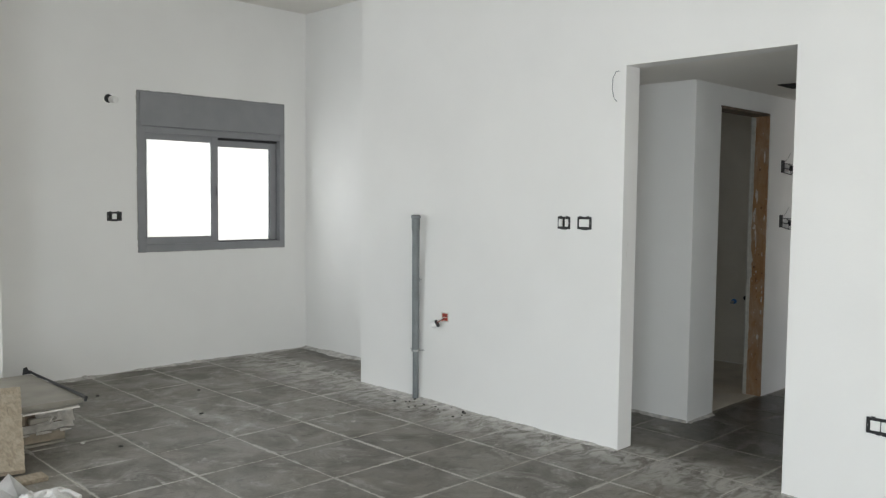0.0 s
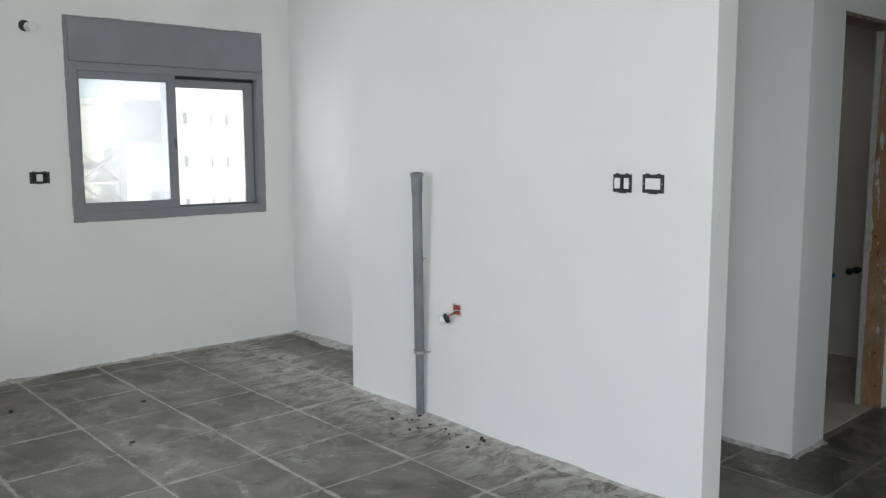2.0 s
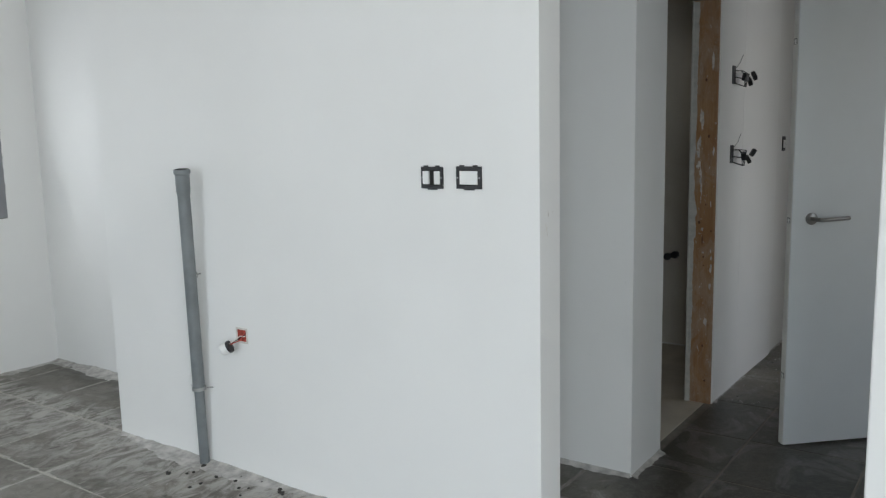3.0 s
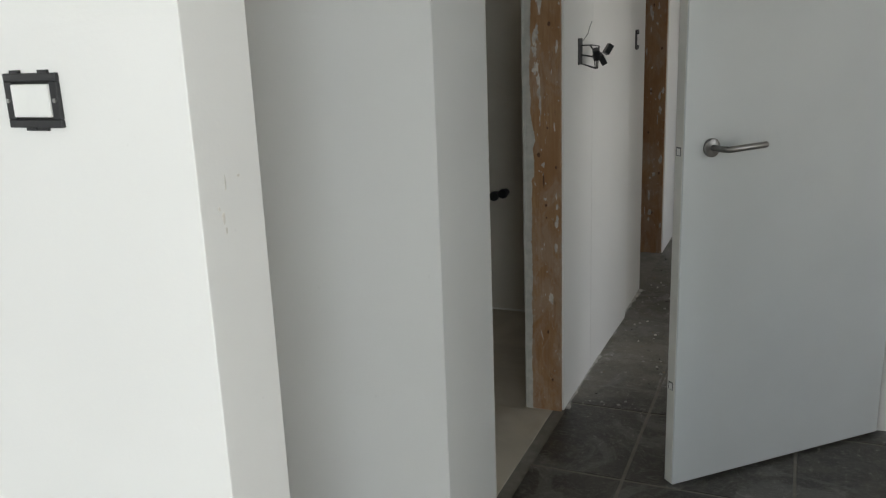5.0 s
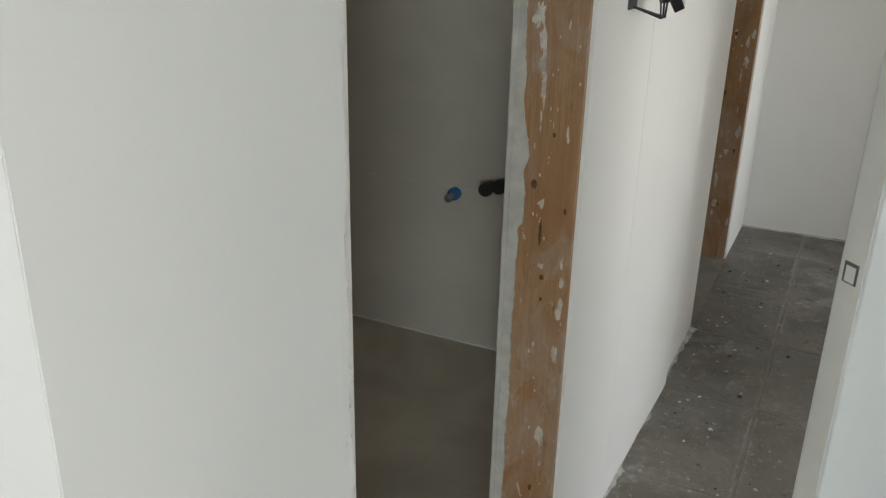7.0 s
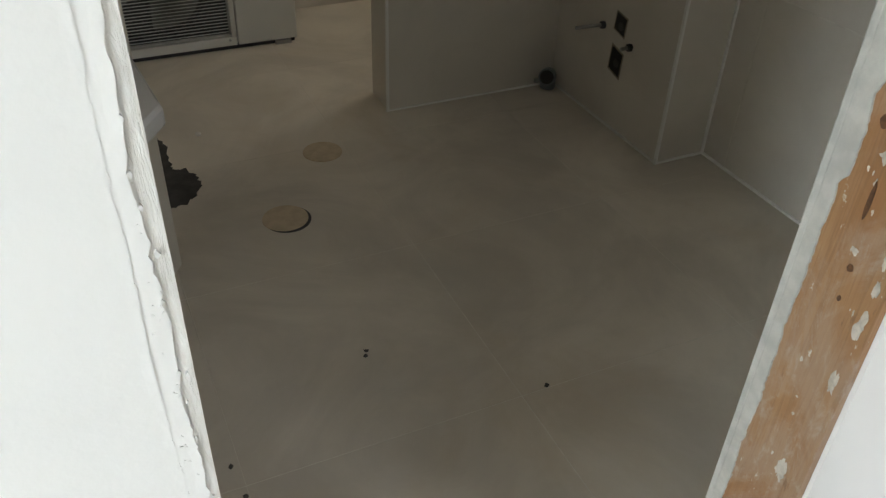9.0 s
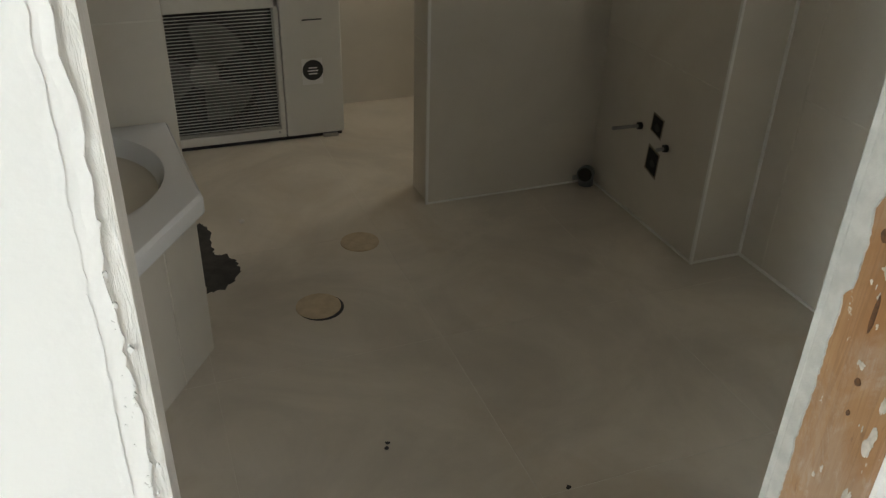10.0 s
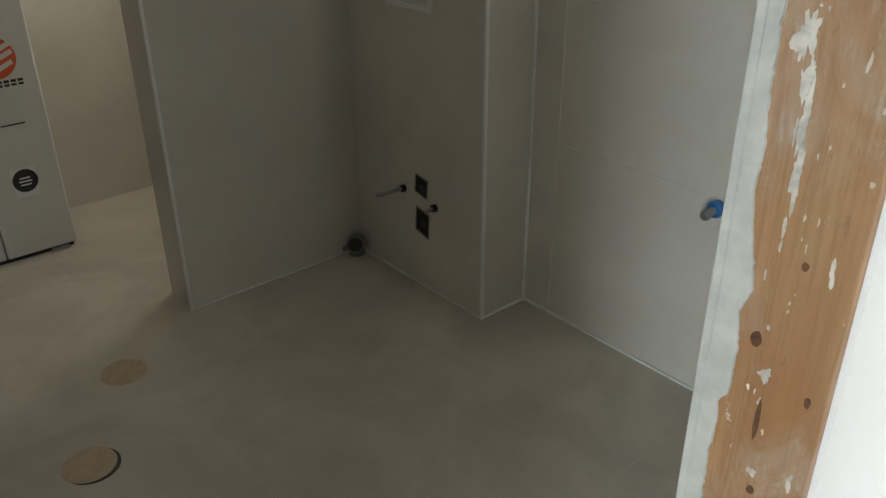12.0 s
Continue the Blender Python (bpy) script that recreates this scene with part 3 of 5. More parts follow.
# ---- doorways ----
def raw_doorway(name, x0, x1, seed):
    """Pine subframe left bare in a plastered opening."""
    door = thing(name, ((x0 + x1) / 2, HY, 0), "bare pine door subframe with plaster smears", "door frame", kind="structure")
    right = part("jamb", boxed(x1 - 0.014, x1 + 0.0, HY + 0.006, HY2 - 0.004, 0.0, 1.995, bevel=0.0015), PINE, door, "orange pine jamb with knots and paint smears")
    part("jamb", boxed(x0 - 0.016, x0, HY + 0.006, HY2 - 0.004, 0.0, 1.995, bevel=0.0015), WALL_OLD, door, "jamb painted over in white")
    part("head", boxed(x0 - 0.016, x1, HY + 0.006, HY2 - 0.004, 1.995, 2.012, bevel=0.0015), WRAP_DARK, door, "dark brown head of the subframe")
    return door, right


door_1, jamb_1 = raw_doorway("door_1", 5.162, 5.889, 1)
door_2, jamb_2 = raw_doorway("door_2", 7.431, 8.19, 2)
KX = 5.875


def knot(y, z, wide, high, seed, kx=KX, jamb=jamb_1):
    rng = random.Random(seed)
    ring = [(y + math.cos(a) * wide * rng.uniform(0.85, 1.1), z + math.sin(a) * high * rng.uniform(0.85, 1.1)) for a in (k * math.pi / 7 for k in range(14))]
    bm = prism(ring, 0, 0.0012)
    moved(bm, Matrix(((0, 0, -1, kx), (1, 0, 0, 0), (0, 1, 0, 0), (0, 0, 0, 1))))
    part("knot", bm, KNOT, jamb)


for i, (y, z, w, h) in enumerate([(2.860, 0.927, 0.0055, 0.0085), (2.829, 1.017, 0.0035, 0.0045), (2.835, 0.755, 0.004, 0.0055), (2.834, 0.712, 0.0025, 0.004), (2.843, 0.84, 0.003, 0.024), (2.80, 0.885, 0.003, 0.006), (2.822, 1.35, 0.005, 0.008), (2.84, 1.62, 0.005, 0.009), (2.83, 0.30, 0.004, 0.007), (2.815, 0.12, 0.004, 0.006)]):
    knot(y, z, w, h, i)


def plaster_sheet(name, edge, x_far, y0, y1, material, parent, label="", curl=0.0, seed=0):
    """A thin skin of plaster whose one edge follows a broken line and curls off the wall here and there."""
    rng = random.Random(seed)
    bm = bmesh.new()
    rows, lift = [], 0.0
    for z, x in edge:
        lift = min(1.0, max(0.0, lift + rng.uniform(-0.45, 0.45)))
        c = curl * lift
        rows.append([bm.verts.new(p) for p in ((x_far, y0, z), (x - 0.007, y0 - c * 0.12, z), (x, y0 - c, z), (x, y1 - c * 0.9, z), (x - 0.006, y1, z), (x_far, y1, z))])
    for a, b in zip(rows, rows[1:]):
        for k in range(6):
            j = (k + 1) % 6
            bm.faces.new((a[k], a[j], b[j], b[k]))
    bm.faces.new(rows[0])
    bm.faces.new(rows[-1][::-1])
    return part(name, bm, material, parent, label)


# left edge of the bathroom doorway: flaking skins over a painted subframe
plaster_sheet("plaster_skin", rough_edge(0.0, 2.13, 0.007, 5.1508, 0.0028, 11), 4.8312, HY - 0.0018, HY - 0.0004, WALL, door_1, "cracked and flaking white plaster edge", 0.0006, 1)
plaster_sheet("plaster_skin", rough_edge(0.0, 2.13, 0.007, 5.1395, 0.0018, 12), 4.8312, HY - 0.0022, HY - 0.0018, WALL, door_1, "", 0.0003, 2)
plaster_sheet("painted_edge", rough_edge(0.0, 2.0, 0.012, 5.1620, 0.0003, 13), 5.137, HY - 0.0003, HY + 0.02, WALL_OLD, door_1, "chalky painted edge of the subframe")
rng = random.Random(29)
for i in range(46):
    z, x, r = rng.choice((rng.uniform(0.85, 1.02), rng.uniform(0.5, 1.35))), 5.1515 + rng.gauss(-0.002, 0.004), rng.uniform(0.0006, 0.0018)
    ring = [(x + math.cos(a) * r * rng.uniform(0.3, 1.2), z + math.sin(a) * r * 1.7 * rng.uniform(0.4, 1.2)) for a in (k * math.pi / 4 for k in range(8))]
    part("plaster_flake", moved(prism(ring, 0, 0.0021 + rng.uniform(0, 0.0005)), Matrix(((1, 0, 0, 0), (0, 0, -1, HY), (0, 1, 0, 0), (0, 0, 0, 1)))), WALL, door_1)
# right side: filler smeared over the inner part of the jamb, and a white inner bead
def stepped_edge(z0, z1, step, levels, swing, seed):
    """A broken line that moves between a few levels (z, y)."""
    out = []
    for z, drift in rough_edge(z0, z1, step, 0.0, swing, seed):
        for (za, ya), (zb, yb) in zip(levels, levels[1:]):
            if za <= z <= zb:
                f = (z - za) / (zb - za)
                out.append((z, ya + (yb - ya) * f * f * (3 - 2 * f) + drift))
                break
    return out


def filler(name, edge, far, proud):
    bm, rows = bmesh.new(), []
    for z, y in edge:
        rows.append([bm.verts.new(p) for p in ((KX - proud, y, z), (KX - proud, far, z), (KX + 0.004, far, z), (KX + 0.001, y - 0.001, z))])
    for a, b in zip(rows, rows[1:]):
        for k in range(4):
            j = (k + 1) % 4
            bm.faces.new((a[k], a[j], b[j], b[k]))
    bm.faces.new(rows[0])
    bm.faces.new(rows[-1][::-1])
    return part(name, bm, FILLER, door_1, "ragged off-white filler")


WIDTHS = [(0.0, 2.890), (0.60, 2.887), (0.79, 2.886), (0.838, 2.887), (0.853, 2.877), (0.90, 2.880), (0.942, 2.882), (0.978, 2.874), (1.03, 2.882), (1.11, 2.886), (1.18, 2.890), (1.24, 2.888), (1.5, 2.884), (2.0, 2.880)]
filler("filler", stepped_edge(0.0, 1.99, 0.005, WIDTHS, 0.0022, 21), 2.904, 0.0022)
part("inner_bead", boxed(KX - 0.003, 5.889, 2.904, HY2, 0.0, 1.995, bevel=0.002), FILLER, door_1, "off-white bead on the bathroom side")


def smear(y, z, wide, high, seed, kx=KX, jamb=jamb_1):
    """A ragged film of dried plaster on the jamb."""
    rng = random.Random(seed)
    ring, r = [], 0.8
    for k in range(40):
        a = k * math.pi / 20
        r = min(1.3, max(0.3, r + rng.uniform(-0.3, 0.3)))
        ring.append((y + math.cos(a) * wide * r, z + math.sin(a) * high * r))
    bm = prism(ring, 0, 0.0007)
    moved(bm, Matrix(((0, 0, -1, kx), (1, 0, 0, 0), (0, 1, 0, 0), (0, 0, 0, 1))))
    part("plaster_smear", bm, SMEAR, jamb)


for i, (y, z, w, h) in enumerate([(2.853, 1.10, 0.0045, 0.034), (2.856, 1.145, 0.0045, 0.03), (2.858, 1.185, 0.006, 0.028), (2.867, 1.215, 0.012, 0.03), (2.870, 1.265, 0.013, 0.045), (2.866, 1.33, 0.011, 0.05), (2.858, 1.42, 0.009, 0.06), (2.845, 0.895, 0.006, 0.010), (2.843, 0.84, 0.003, 0.005),
                                  (2.800, 0.79, 0.006, 0.014), (2.797, 0.755, 0.004, 0.012), (2.798, 0.70, 0.006, 0.018), (2.805, 1.02, 0.003, 0.012), (2.80, 0.6, 0.006, 0.02), (2.82, 0.42, 0.008, 0.02), (2.81, 1.7, 0.006, 0.04), (2.838, 0.775, 0.005, 0.006), (2.798, 1.28, 0.004, 0.02), (2.862, 1.13, 0.002, 0.012), (2.855, 1.045, 0.0016, 0.009)]):
    smear(y, z, w, h, 40 + i)
rng = random.Random(91)
for i in range(34):
    smear(rng.uniform(2.79, 2.868), rng.choice((rng.uniform(0.1, 0.8), rng.uniform(0.55, 1.25))), rng.uniform(0.0008, 0.0022), rng.uniform(0.001, 0.006), 140 + i)


for i in range(26):
    smear(rng.uniform(2.79, 2.90), rng.uniform(0.1, 1.6), rng.uniform(0.002, 0.010), rng.uniform(0.006, 0.03), 240 + i, 8.176, jamb_2)
for i in range(6):
    knot(rng.uniform(2.80, 2.89), 0.25 + 0.24 * i, 0.005, 0.009, 60 + i, 8.176, jamb_2)


def leaf_door():
    """White flush door, ajar, hinged at the hall's south wall."""
    free, hinge = Vector((5.51, 2.368, 0)), Vector((6.07, 1.79, 0))
    wide = (free - hinge).length
    way = (free - hinge).normalized()
    m = Matrix.Translation(hinge) @ Matrix.Rotation(math.atan2(way.y, way.x), 4, "Z")
    door = thing("door_3", (6.07, 1.79, 0), "white flush door standing ajar with a steel lever", "door", kind="structure")
    part("leaf", moved(boxed(0, wide, 0, 0.04, 0.01, 1.997, bevel=0.002), m), DOOR, door)
    part("edge_strip", moved(boxed(wide - 0.001, wide + 0.0015, 0.004, 0.036, 0.012, 1.995), m), TRIM, door, "white door edge")
    handle = part("lever_handle", tubed([m @ Vector(p) for p in ((wide - 0.088, 0.038, 1.006), (wide - 0.088, 0.085, 1.006), (wide - 0.093, 0.095, 1.006), (wide - 0.103, 0.098, 1.005), (wide - 0.213, 0.097, 1.009), (wide - 0.228, 0.092, 1.009))], 0.0085, 14), STEEL, door, "brushed steel lever", True)
    part("rosette", tubed([m @ Vector(p) for p in ((wide - 0.088, 0.039, 1.006), (wide - 0.088, 0.046, 1.006), (wide - 0.088, 0.048, 1.006))], [0.026, 0.026, 0.023], 24), STEEL, handle, "round steel rosette", True)
    for z in (0.32, 1.0, 1.74):
        keep = part("latch_hole", moved(boxed(wide + 0.0012, wide + 0.0022, 0.009, 0.029, z - 0.012, z + 0.012), m), ALU_DARK, door, "grey-rimmed latch plate")
        part("bolt", moved(boxed(wide + 0.002, wide + 0.0032, 0.013, 0.026, z - 0.010, z + 0.008), m), WHITE, keep, "white latch bolt")
    for z in (0.25, 1.0, 1.75):
        part("hinge", tubed([m @ Vector((0.0, -0.006, z - 0.05)), m @ Vector((0.0, -0.006, z + 0.05))], 0.007), STEEL, door)
    return door


leaf_door()


# ---- living room: window ----
def sliding_window():
    x0, x1, z0, z1 = 2.989, 4.346, 0.942, 2.214
    y = WY
    win = thing("window_1", ((x0 + x1) / 2, y, z0), "grey aluminium sliding window with a roller shutter box", "window", kind="structure")
    # outer frame flush with the plaster
    fw, fr = 0.062, 0.050
    bm = bmesh.new()
    box(bm, x0, x0 + fw, y - 0.012, y + 0.10, z0, z1, 0.002)
    box(bm, x1 - fr, x1, y - 0.012, y + 0.10, z0, z1, 0.002)
    box(bm, x0 + fw, x1 - fr, y - 0.012, y + 0.10, z0, z0 + 0.058, 0.002)
    box(bm, x0 + fw, x1 - fr, y - 0.012, y + 0.10, z1 - 0.018, z1, 0.002)
    box(bm, x0 + fw, x1 - fr, y - 0.010, y + 0.10, 1.886, 1.9385, 0.002)
    box(bm, x1 - fr - 0.006, x1 - fr, y + 0.012, y + 0.10, z0 + 0.058, 1.886, 0.001)
    frame_ob = part("window_frame", bm, ALU, win)
    part("shutter_box", boxed(x0 + 0.018, x1 - 0.014, y - 0.022, y + 0.09, 1.940, 2.198, bevel=0.003), ALU, win, "flat grey shutter box cover")
    part("track", boxed(x0 + fw, x1 - fr, y + 0.028, y + 0.034, z0 + 0.058, z0 + 0.072), ALU_DARK, frame_ob)
    part("track", boxed(x0 + fw, x1 - fr, y + 0.068, y + 0.072, z0 + 0.058, z0 + 0.072), ALU_DARK, frame_ob)
    part("head_track", boxed(x0 + fw, x1 - fr, y + 0.030, y + 0.085, 1.866, 1.886), RUBBER, frame_ob, "dark groove of the sliding track")
    part("side_channel", boxed(x1 - fr - 0.030, x1 - fr, y + 0.066, y + 0.085, z0 + 0.06, 1.866), ALU_DARK, frame_ob)

    def sash(a, b, ya, yb, low, high, left, right, bottom, top, glass):
        bm = bmesh.new()
        x_in, x_out, z_low, z_in = a + left, b - right, low + bottom, high - top
        box(bm, a, x_in, ya, yb, low, high, 0.002)
        box(bm, x_out, b, ya, yb, low, high, 0.002)
        box(bm, x_in, x_out, ya, yb, low, z_low, 0.002)
        box(bm, x_in, x_out, ya, yb, z_in, high, 0.002)
        s = part("sash", bm, ALU, win)
        mid = (ya + yb) / 2
        pane = part("pane", boxed(x_in - 0.004, x_out + 0.004, mid - 0.003, mid + 0.003, z_low - 0.004, z_in + 0.004), glass, s)
        pane.visible_shadow = False
        for g in ((x_in - 0.003, x_in + 0.003, z_low, z_in), (x_out - 0.003, x_out + 0.003, z_low, z_in),
                  (x_in, x_out, z_low - 0.003, z_low + 0.003), (x_in, x_out, z_in - 0.003, z_in + 0.003)):
            part("gasket", boxed(g[0], g[1], ya + 0.002, ya + 0.006, g[2], g[3]), RUBBER, s)
        return s

    inner = sash(3.022, 3.692, y + 0.002, y + 0.03, 1.0, 1.886, 0.040, 0.060, 0.056, 0.046, GLASS)
    part("latch", boxed(3.672, 3.684, y - 0.006, y + 0.003, 1.40, 1.47, bevel=0.002), ALU_DARK, inner, "small dark latch")
    sash(3.658, 4.285, y + 0.036, y + 0.064, 0.958, 1.864, 0.044, 0.066, 0.042, 0.050, GLASS_CLEAR)
    # uneven bead of sealant where the frame meets the plaster
    rng = random.Random(17)
    for p, q in (((x0, z0), (x0, z1)), ((x1, z0), (x1, z1)), ((x0, z0), (x1, z0)), ((x0, z1), (x1, z1))):
        steps = 46
        run = [(p[0] + (q[0] - p[0]) * k / steps + rng.uniform(-0.002, 0.002), y - 0.0015, p[1] + (q[1] - p[1]) * k / steps + rng.uniform(-0.002, 0.002)) for k in range(steps + 1)]
        part("sealant", tubed(run, [rng.uniform(0.002, 0.0075) for _ in run], 6), SEALANT, win, "rough grey sealant bead", True)
    part("window_sill", boxed(x0 - 0.02, x1 + 0.02, y + 0.10, y + 0.26, z0 - 0.03, z0), OUT_GREY, win)
    return win


sliding_window()


# ---- living room: fittings on the walls ----
def facing(x, y, z, way):
    """Local x along the wall, y out of the wall, z up."""
    turn = {"-x": 90, "-y": 180, "+x": -90, "+y": 0}[way]
    return Matrix.Translation((x, y, z)) @ Matrix.Rotation(radians(turn), 4, "Z")


def switch(name, m, wide, high, rockers, label):
    """A wall box with a black carrier frame and white rockers, with no cover plate."""
    place = m.translation
    ob = thing(name, place, label, "switch")
    bm = bmesh.new()
    t = 0.011
    box(bm, -wide / 2, wide / 2, -0.002, 0.006, high / 2 - t, high / 2, 0.0015)
    box(bm, -wide / 2, wide / 2, -0.002, 0.006, -high / 2, -high / 2 + t, 0.0015)
    box(bm, -wide / 2, -wide / 2 + t * 1.3, -0.002, 0.006, -high / 2 + t, high / 2 - t, 0.0015)
    box(bm, wide / 2 - t * 1.3, wide / 2, -0.002, 0.006, -high / 2 + t, high / 2 - t, 0.0015)
    for dx in (-0.25, 0.28):
        box(bm, wide * dx - 0.008, wide * dx + 0.008, -0.002, 0.005, high / 2, high / 2 + 0.004)
        box(bm, wide * dx * 0.4 - 0.01, wide * dx * 0.4 + 0.008, -0.002, 0.005, -high / 2 - 0.004, -high / 2)
    part("carrier", moved(bm, m), BLACK, ob)
    part("back_box", moved(boxed(-wide / 2 + t, wide / 2 - t, -0.004, 0.001, -high / 2 + t, high / 2 - t), m), DARK, ob)
    for a, b in rockers:
        part("rocker", moved(boxed(a * wide, b * wide, 0.0, 0.009, -high * 0.3, high * 0.3, bevel=0.0015), m), WHITE, ob)
    for s in (-1, 1):
        part("screw", moved(tubed([(s * (wide / 2 - 0.006), 0.004, 0), (s * (wide / 2 - 0.006), 0.008, 0)], 0.003, 8), m), ZINC, ob)
    return ob


switch("light_switch", facing(CX, 3.148, 1.26, "-x"), 0.088, 0.072, [(-0.38, -0.12), (0.13, 0.40)], "black switch frame with two white rockers on plaster")
switch("wall_socket", facing(CX, 3.003, 1.262, "-x"), 0.096, 0.072, [(-0.36, 0.34)], "black frame with a blank white insert on plaster")
switch("light_switch", facing(2.802, WY, 1.228, "-y"), 0.115, 0.070, [(-0.14, 0.16)], "black switch frame with one white rocker beside the window")
switch("wall_socket", facing(CX, 1.395, 0.415, "-x"), 0.125, 0.072, [(-0.36, 0.0), (0.04, 0.36)], "low black frame with white socket inserts")
switch("light_switch", facing(7.19, HY, 1.275, "-y"), 0.07, 0.082, [(-0.3, 0.3)], "narrow black switch frame on the hall wall")

lamp = thing("lamp_holder", (2.788, WY, 2.125), "black lamp holder with a bare white bulb socket", "lamp holder")
part("holder", tubed([(2.77, WY + 0.002, 2.128), (2.77, WY - 0.012, 2.128)], [0.034, 0.030], 18), BLACK, lamp)
part("socket", tubed([(2.785, WY - 0.01, 2.122), (2.80, WY - 0.06, 2.115), (2.802, WY - 0.064, 2.114)], [0.026, 0.026, 0.02], 16), WHITE, lamp, "white porcelain socket", True)


def drain_pipe():
    top, foot = Vector((3.945, 4.345, 1.275)), Vector((3.994, 4.386, 0.0))
    pipe = thing("drain_pipe", foot, "grey plastic waste pipe leaning out of the floor", "pipe")
    at = lambda z: foot.lerp(top, z / top.z)
    part("lower_pipe", tubed([at(-0.02), at(0.36)], 0.021, 20), PVC, pipe, "", True)
    part("upper_pipe", tubed([at(0.345), at(0.36), at(1.19)], [0.0275, 0.0255, 0.0255], 24), PVC, pipe, "", True)
    cup = part("coupling", tubed([at(1.17), at(1.19), at(1.255), at(1.262), at(1.275), at(1.278)], [0.0255, 0.029, 0.029, 0.034, 0.034, 0.030], 24), PVC, pipe, "", True)
    part("bore", tubed([at(1.2775), at(1.2795)], 0.026, 20), DARK, cup)
    clip = part("clamp", tubed([at(0.338), at(0.352)], 0.030, 24), ZINC, pipe, "thin zinc clamp")
    p = at(0.345)
    part("clamp_rod", tubed([p + Vector((0.02, -0.028, 0)), p + Vector((0.035, -0.05, 0.002))], 0.003, 8), ZINC, clip)
    part("clamp_rod", tubed([p + Vector((0.0, 0.026, 0.004)), p + Vector((0.0, 0.05, 0.004))], 0.003, 8), ZINC, clip)
    return pipe


drain_pipe()
hook = thing("wall_hook", (CX, 4.36, 0.84), "small bent screw hook in the plaster", "hook")
part("shank", tubed([(CX + 0.005, 4.365, 0.835), (CX - 0.03, 4.365, 0.835)], 0.003, 8), ZINC, hook)
part("bend", tubed([(CX - 0.03, 4.365 + 0.016 * math.cos(a), 0.835 + 0.016 * math.sin(a)) for a in (k * 0.5 for k in range(9))], 0.0028, 8), ZINC, hook)


def open_box():
    """A red wall box with its socket hanging out on wires."""
    y, z = 4.128, 0.598
    ob = thing("electrical_box", (CX, y, z), "open red wall box with a socket hanging on wires", "electrical box")
    m = facing(CX, y, z, "-x")
    bm = bmesh.new()
    box(bm, -0.034, 0.034, 0.0005, 0.003, 0.024, 0.032)
    box(bm, -0.034, 0.034, 0.0005, 0.003, -0.032, -0.024)
    box(bm, -0.034, -0.026, 0.0005, 0.003, -0.024, 0.024)
    box(bm, 0.026, 0.034, 0.0005, 0.003, -0.024, 0.024)
    part("box_rim", moved(bm, m), PAPER, ob, "broken plaster rim")
    part("box_back", moved(boxed(-0.027, 0.027, 0.0, 0.0015, -0.025, 0.025), m), RED, ob, "red plastic box")
    for i, dz in enumerate((-0.006, 0.004, 0.012)):
        part("wire", moved(tubed([(-0.02, 0.002, 0.01 - dz), (0.0, 0.012, dz - 0.012), (0.03, 0.03, -0.03 + dz * 0.3), (0.048, 0.036, -0.04 + dz * 0.4)], 0.0022, 6), m), [COPPER, BLACK, PAPER][i], ob)
    body = part("socket", moved(tubed([(0.042, 0.036, -0.045), (0.062, 0.05, -0.058), (0.068, 0.052, -0.062)], [0.022, 0.024, 0.02], 16), m), WHITE, ob, "round white socket")
    part("ring", moved(tubed([(0.036, 0.033, -0.042), (0.044, 0.038, -0.047)], [0.026, 0.026], 16), m), BLACK, body)
    return ob


open_box()
cable = thing("loose_wire", (CX, 2.80, 2.05), "thin grey wire looping out of the plaster", "wire")
part("wire", tubed([(CX + 0.004, 2.79, 2.10), (CX - 0.02, 2.80, 2.095), (CX - 0.028, 2.815, 2.06), (CX - 0.028, 2.818, 2.0), (CX - 0.02, 2.81, 1.95), (CX - 0.004, 2.802, 1.935)], 0.0022, 6), PVC, cable)


def hanging_switches(z, seed, label, swing):
    """Black switch modules dangling on their wires from a wall box."""
    rng = random.Random(seed)
    ob = thing("dangling_switch", (6.10, HY, z), label, "switch")
    m = facing(6.105, HY, z, "-y")
    part("back_box", moved(boxed(-0.026, 0.026, -0.003, 0.004, -0.045, 0.045, bevel=0.002), m), BLACK, ob, "black wall box")
    for k in range(3):
        dx, dz = -0.05 - 0.045 * k * swing, -0.012 - 0.03 * k * (1 - 0.4 * swing) + (0.05 if k == 2 else 0)
        q = m @ Matrix.Translation((dx, 0.045 + 0.012 * k, dz)) @ Euler((rng.uniform(-0.6, 0.6), rng.uniform(-0.8, 0.8), rng.uniform(-0.6, 0.6))).to_matrix().to_4x4()
        mod = part("module", moved(boxed(-0.015, 0.015, -0.010, 0.010, -0.019, 0.019, bevel=0.002), q), BLACK, ob)
        part("rocker", moved(boxed(-0.010, 0.010, 0.010, 0.014, -0.015, 0.015, bevel=0.001), q), WHITE if k != 0 else BLACK, mod)
        for w in range(3):
            part("wire", moved(tubed([(0.0, 0.002, 0.02 - 0.03 * w), (dx * 0.4, 0.03 + 0.01 * w, 0.02 - 0.04 * w), (dx * 0.9, 0.04, dz + 0.012)], 0.0022, 6), m), BLACK, ob)
    part("wire", moved(tubed([(-0.02, 0.002, 0.03), (-0.04, 0.02, 0.06), (-0.06, 0.02, 0.08), (-0.075, 0.025, 0.10)], 0.0018, 6), m), ZINC, ob, "bare wire end")
    return ob


hanging_switches(1.255, 5, "black switch modules dangling from a wall box on wires", 1.0)
hanging_switches(1.65, 9, "cluster of black switch modules hanging from a wall box", 0.75)

vent = thing("ceiling_hatch", (5.5, 2.25, HALL_CEILING), "dark unfinished opening in the hall ceiling, drawn as a black plate", "vent")
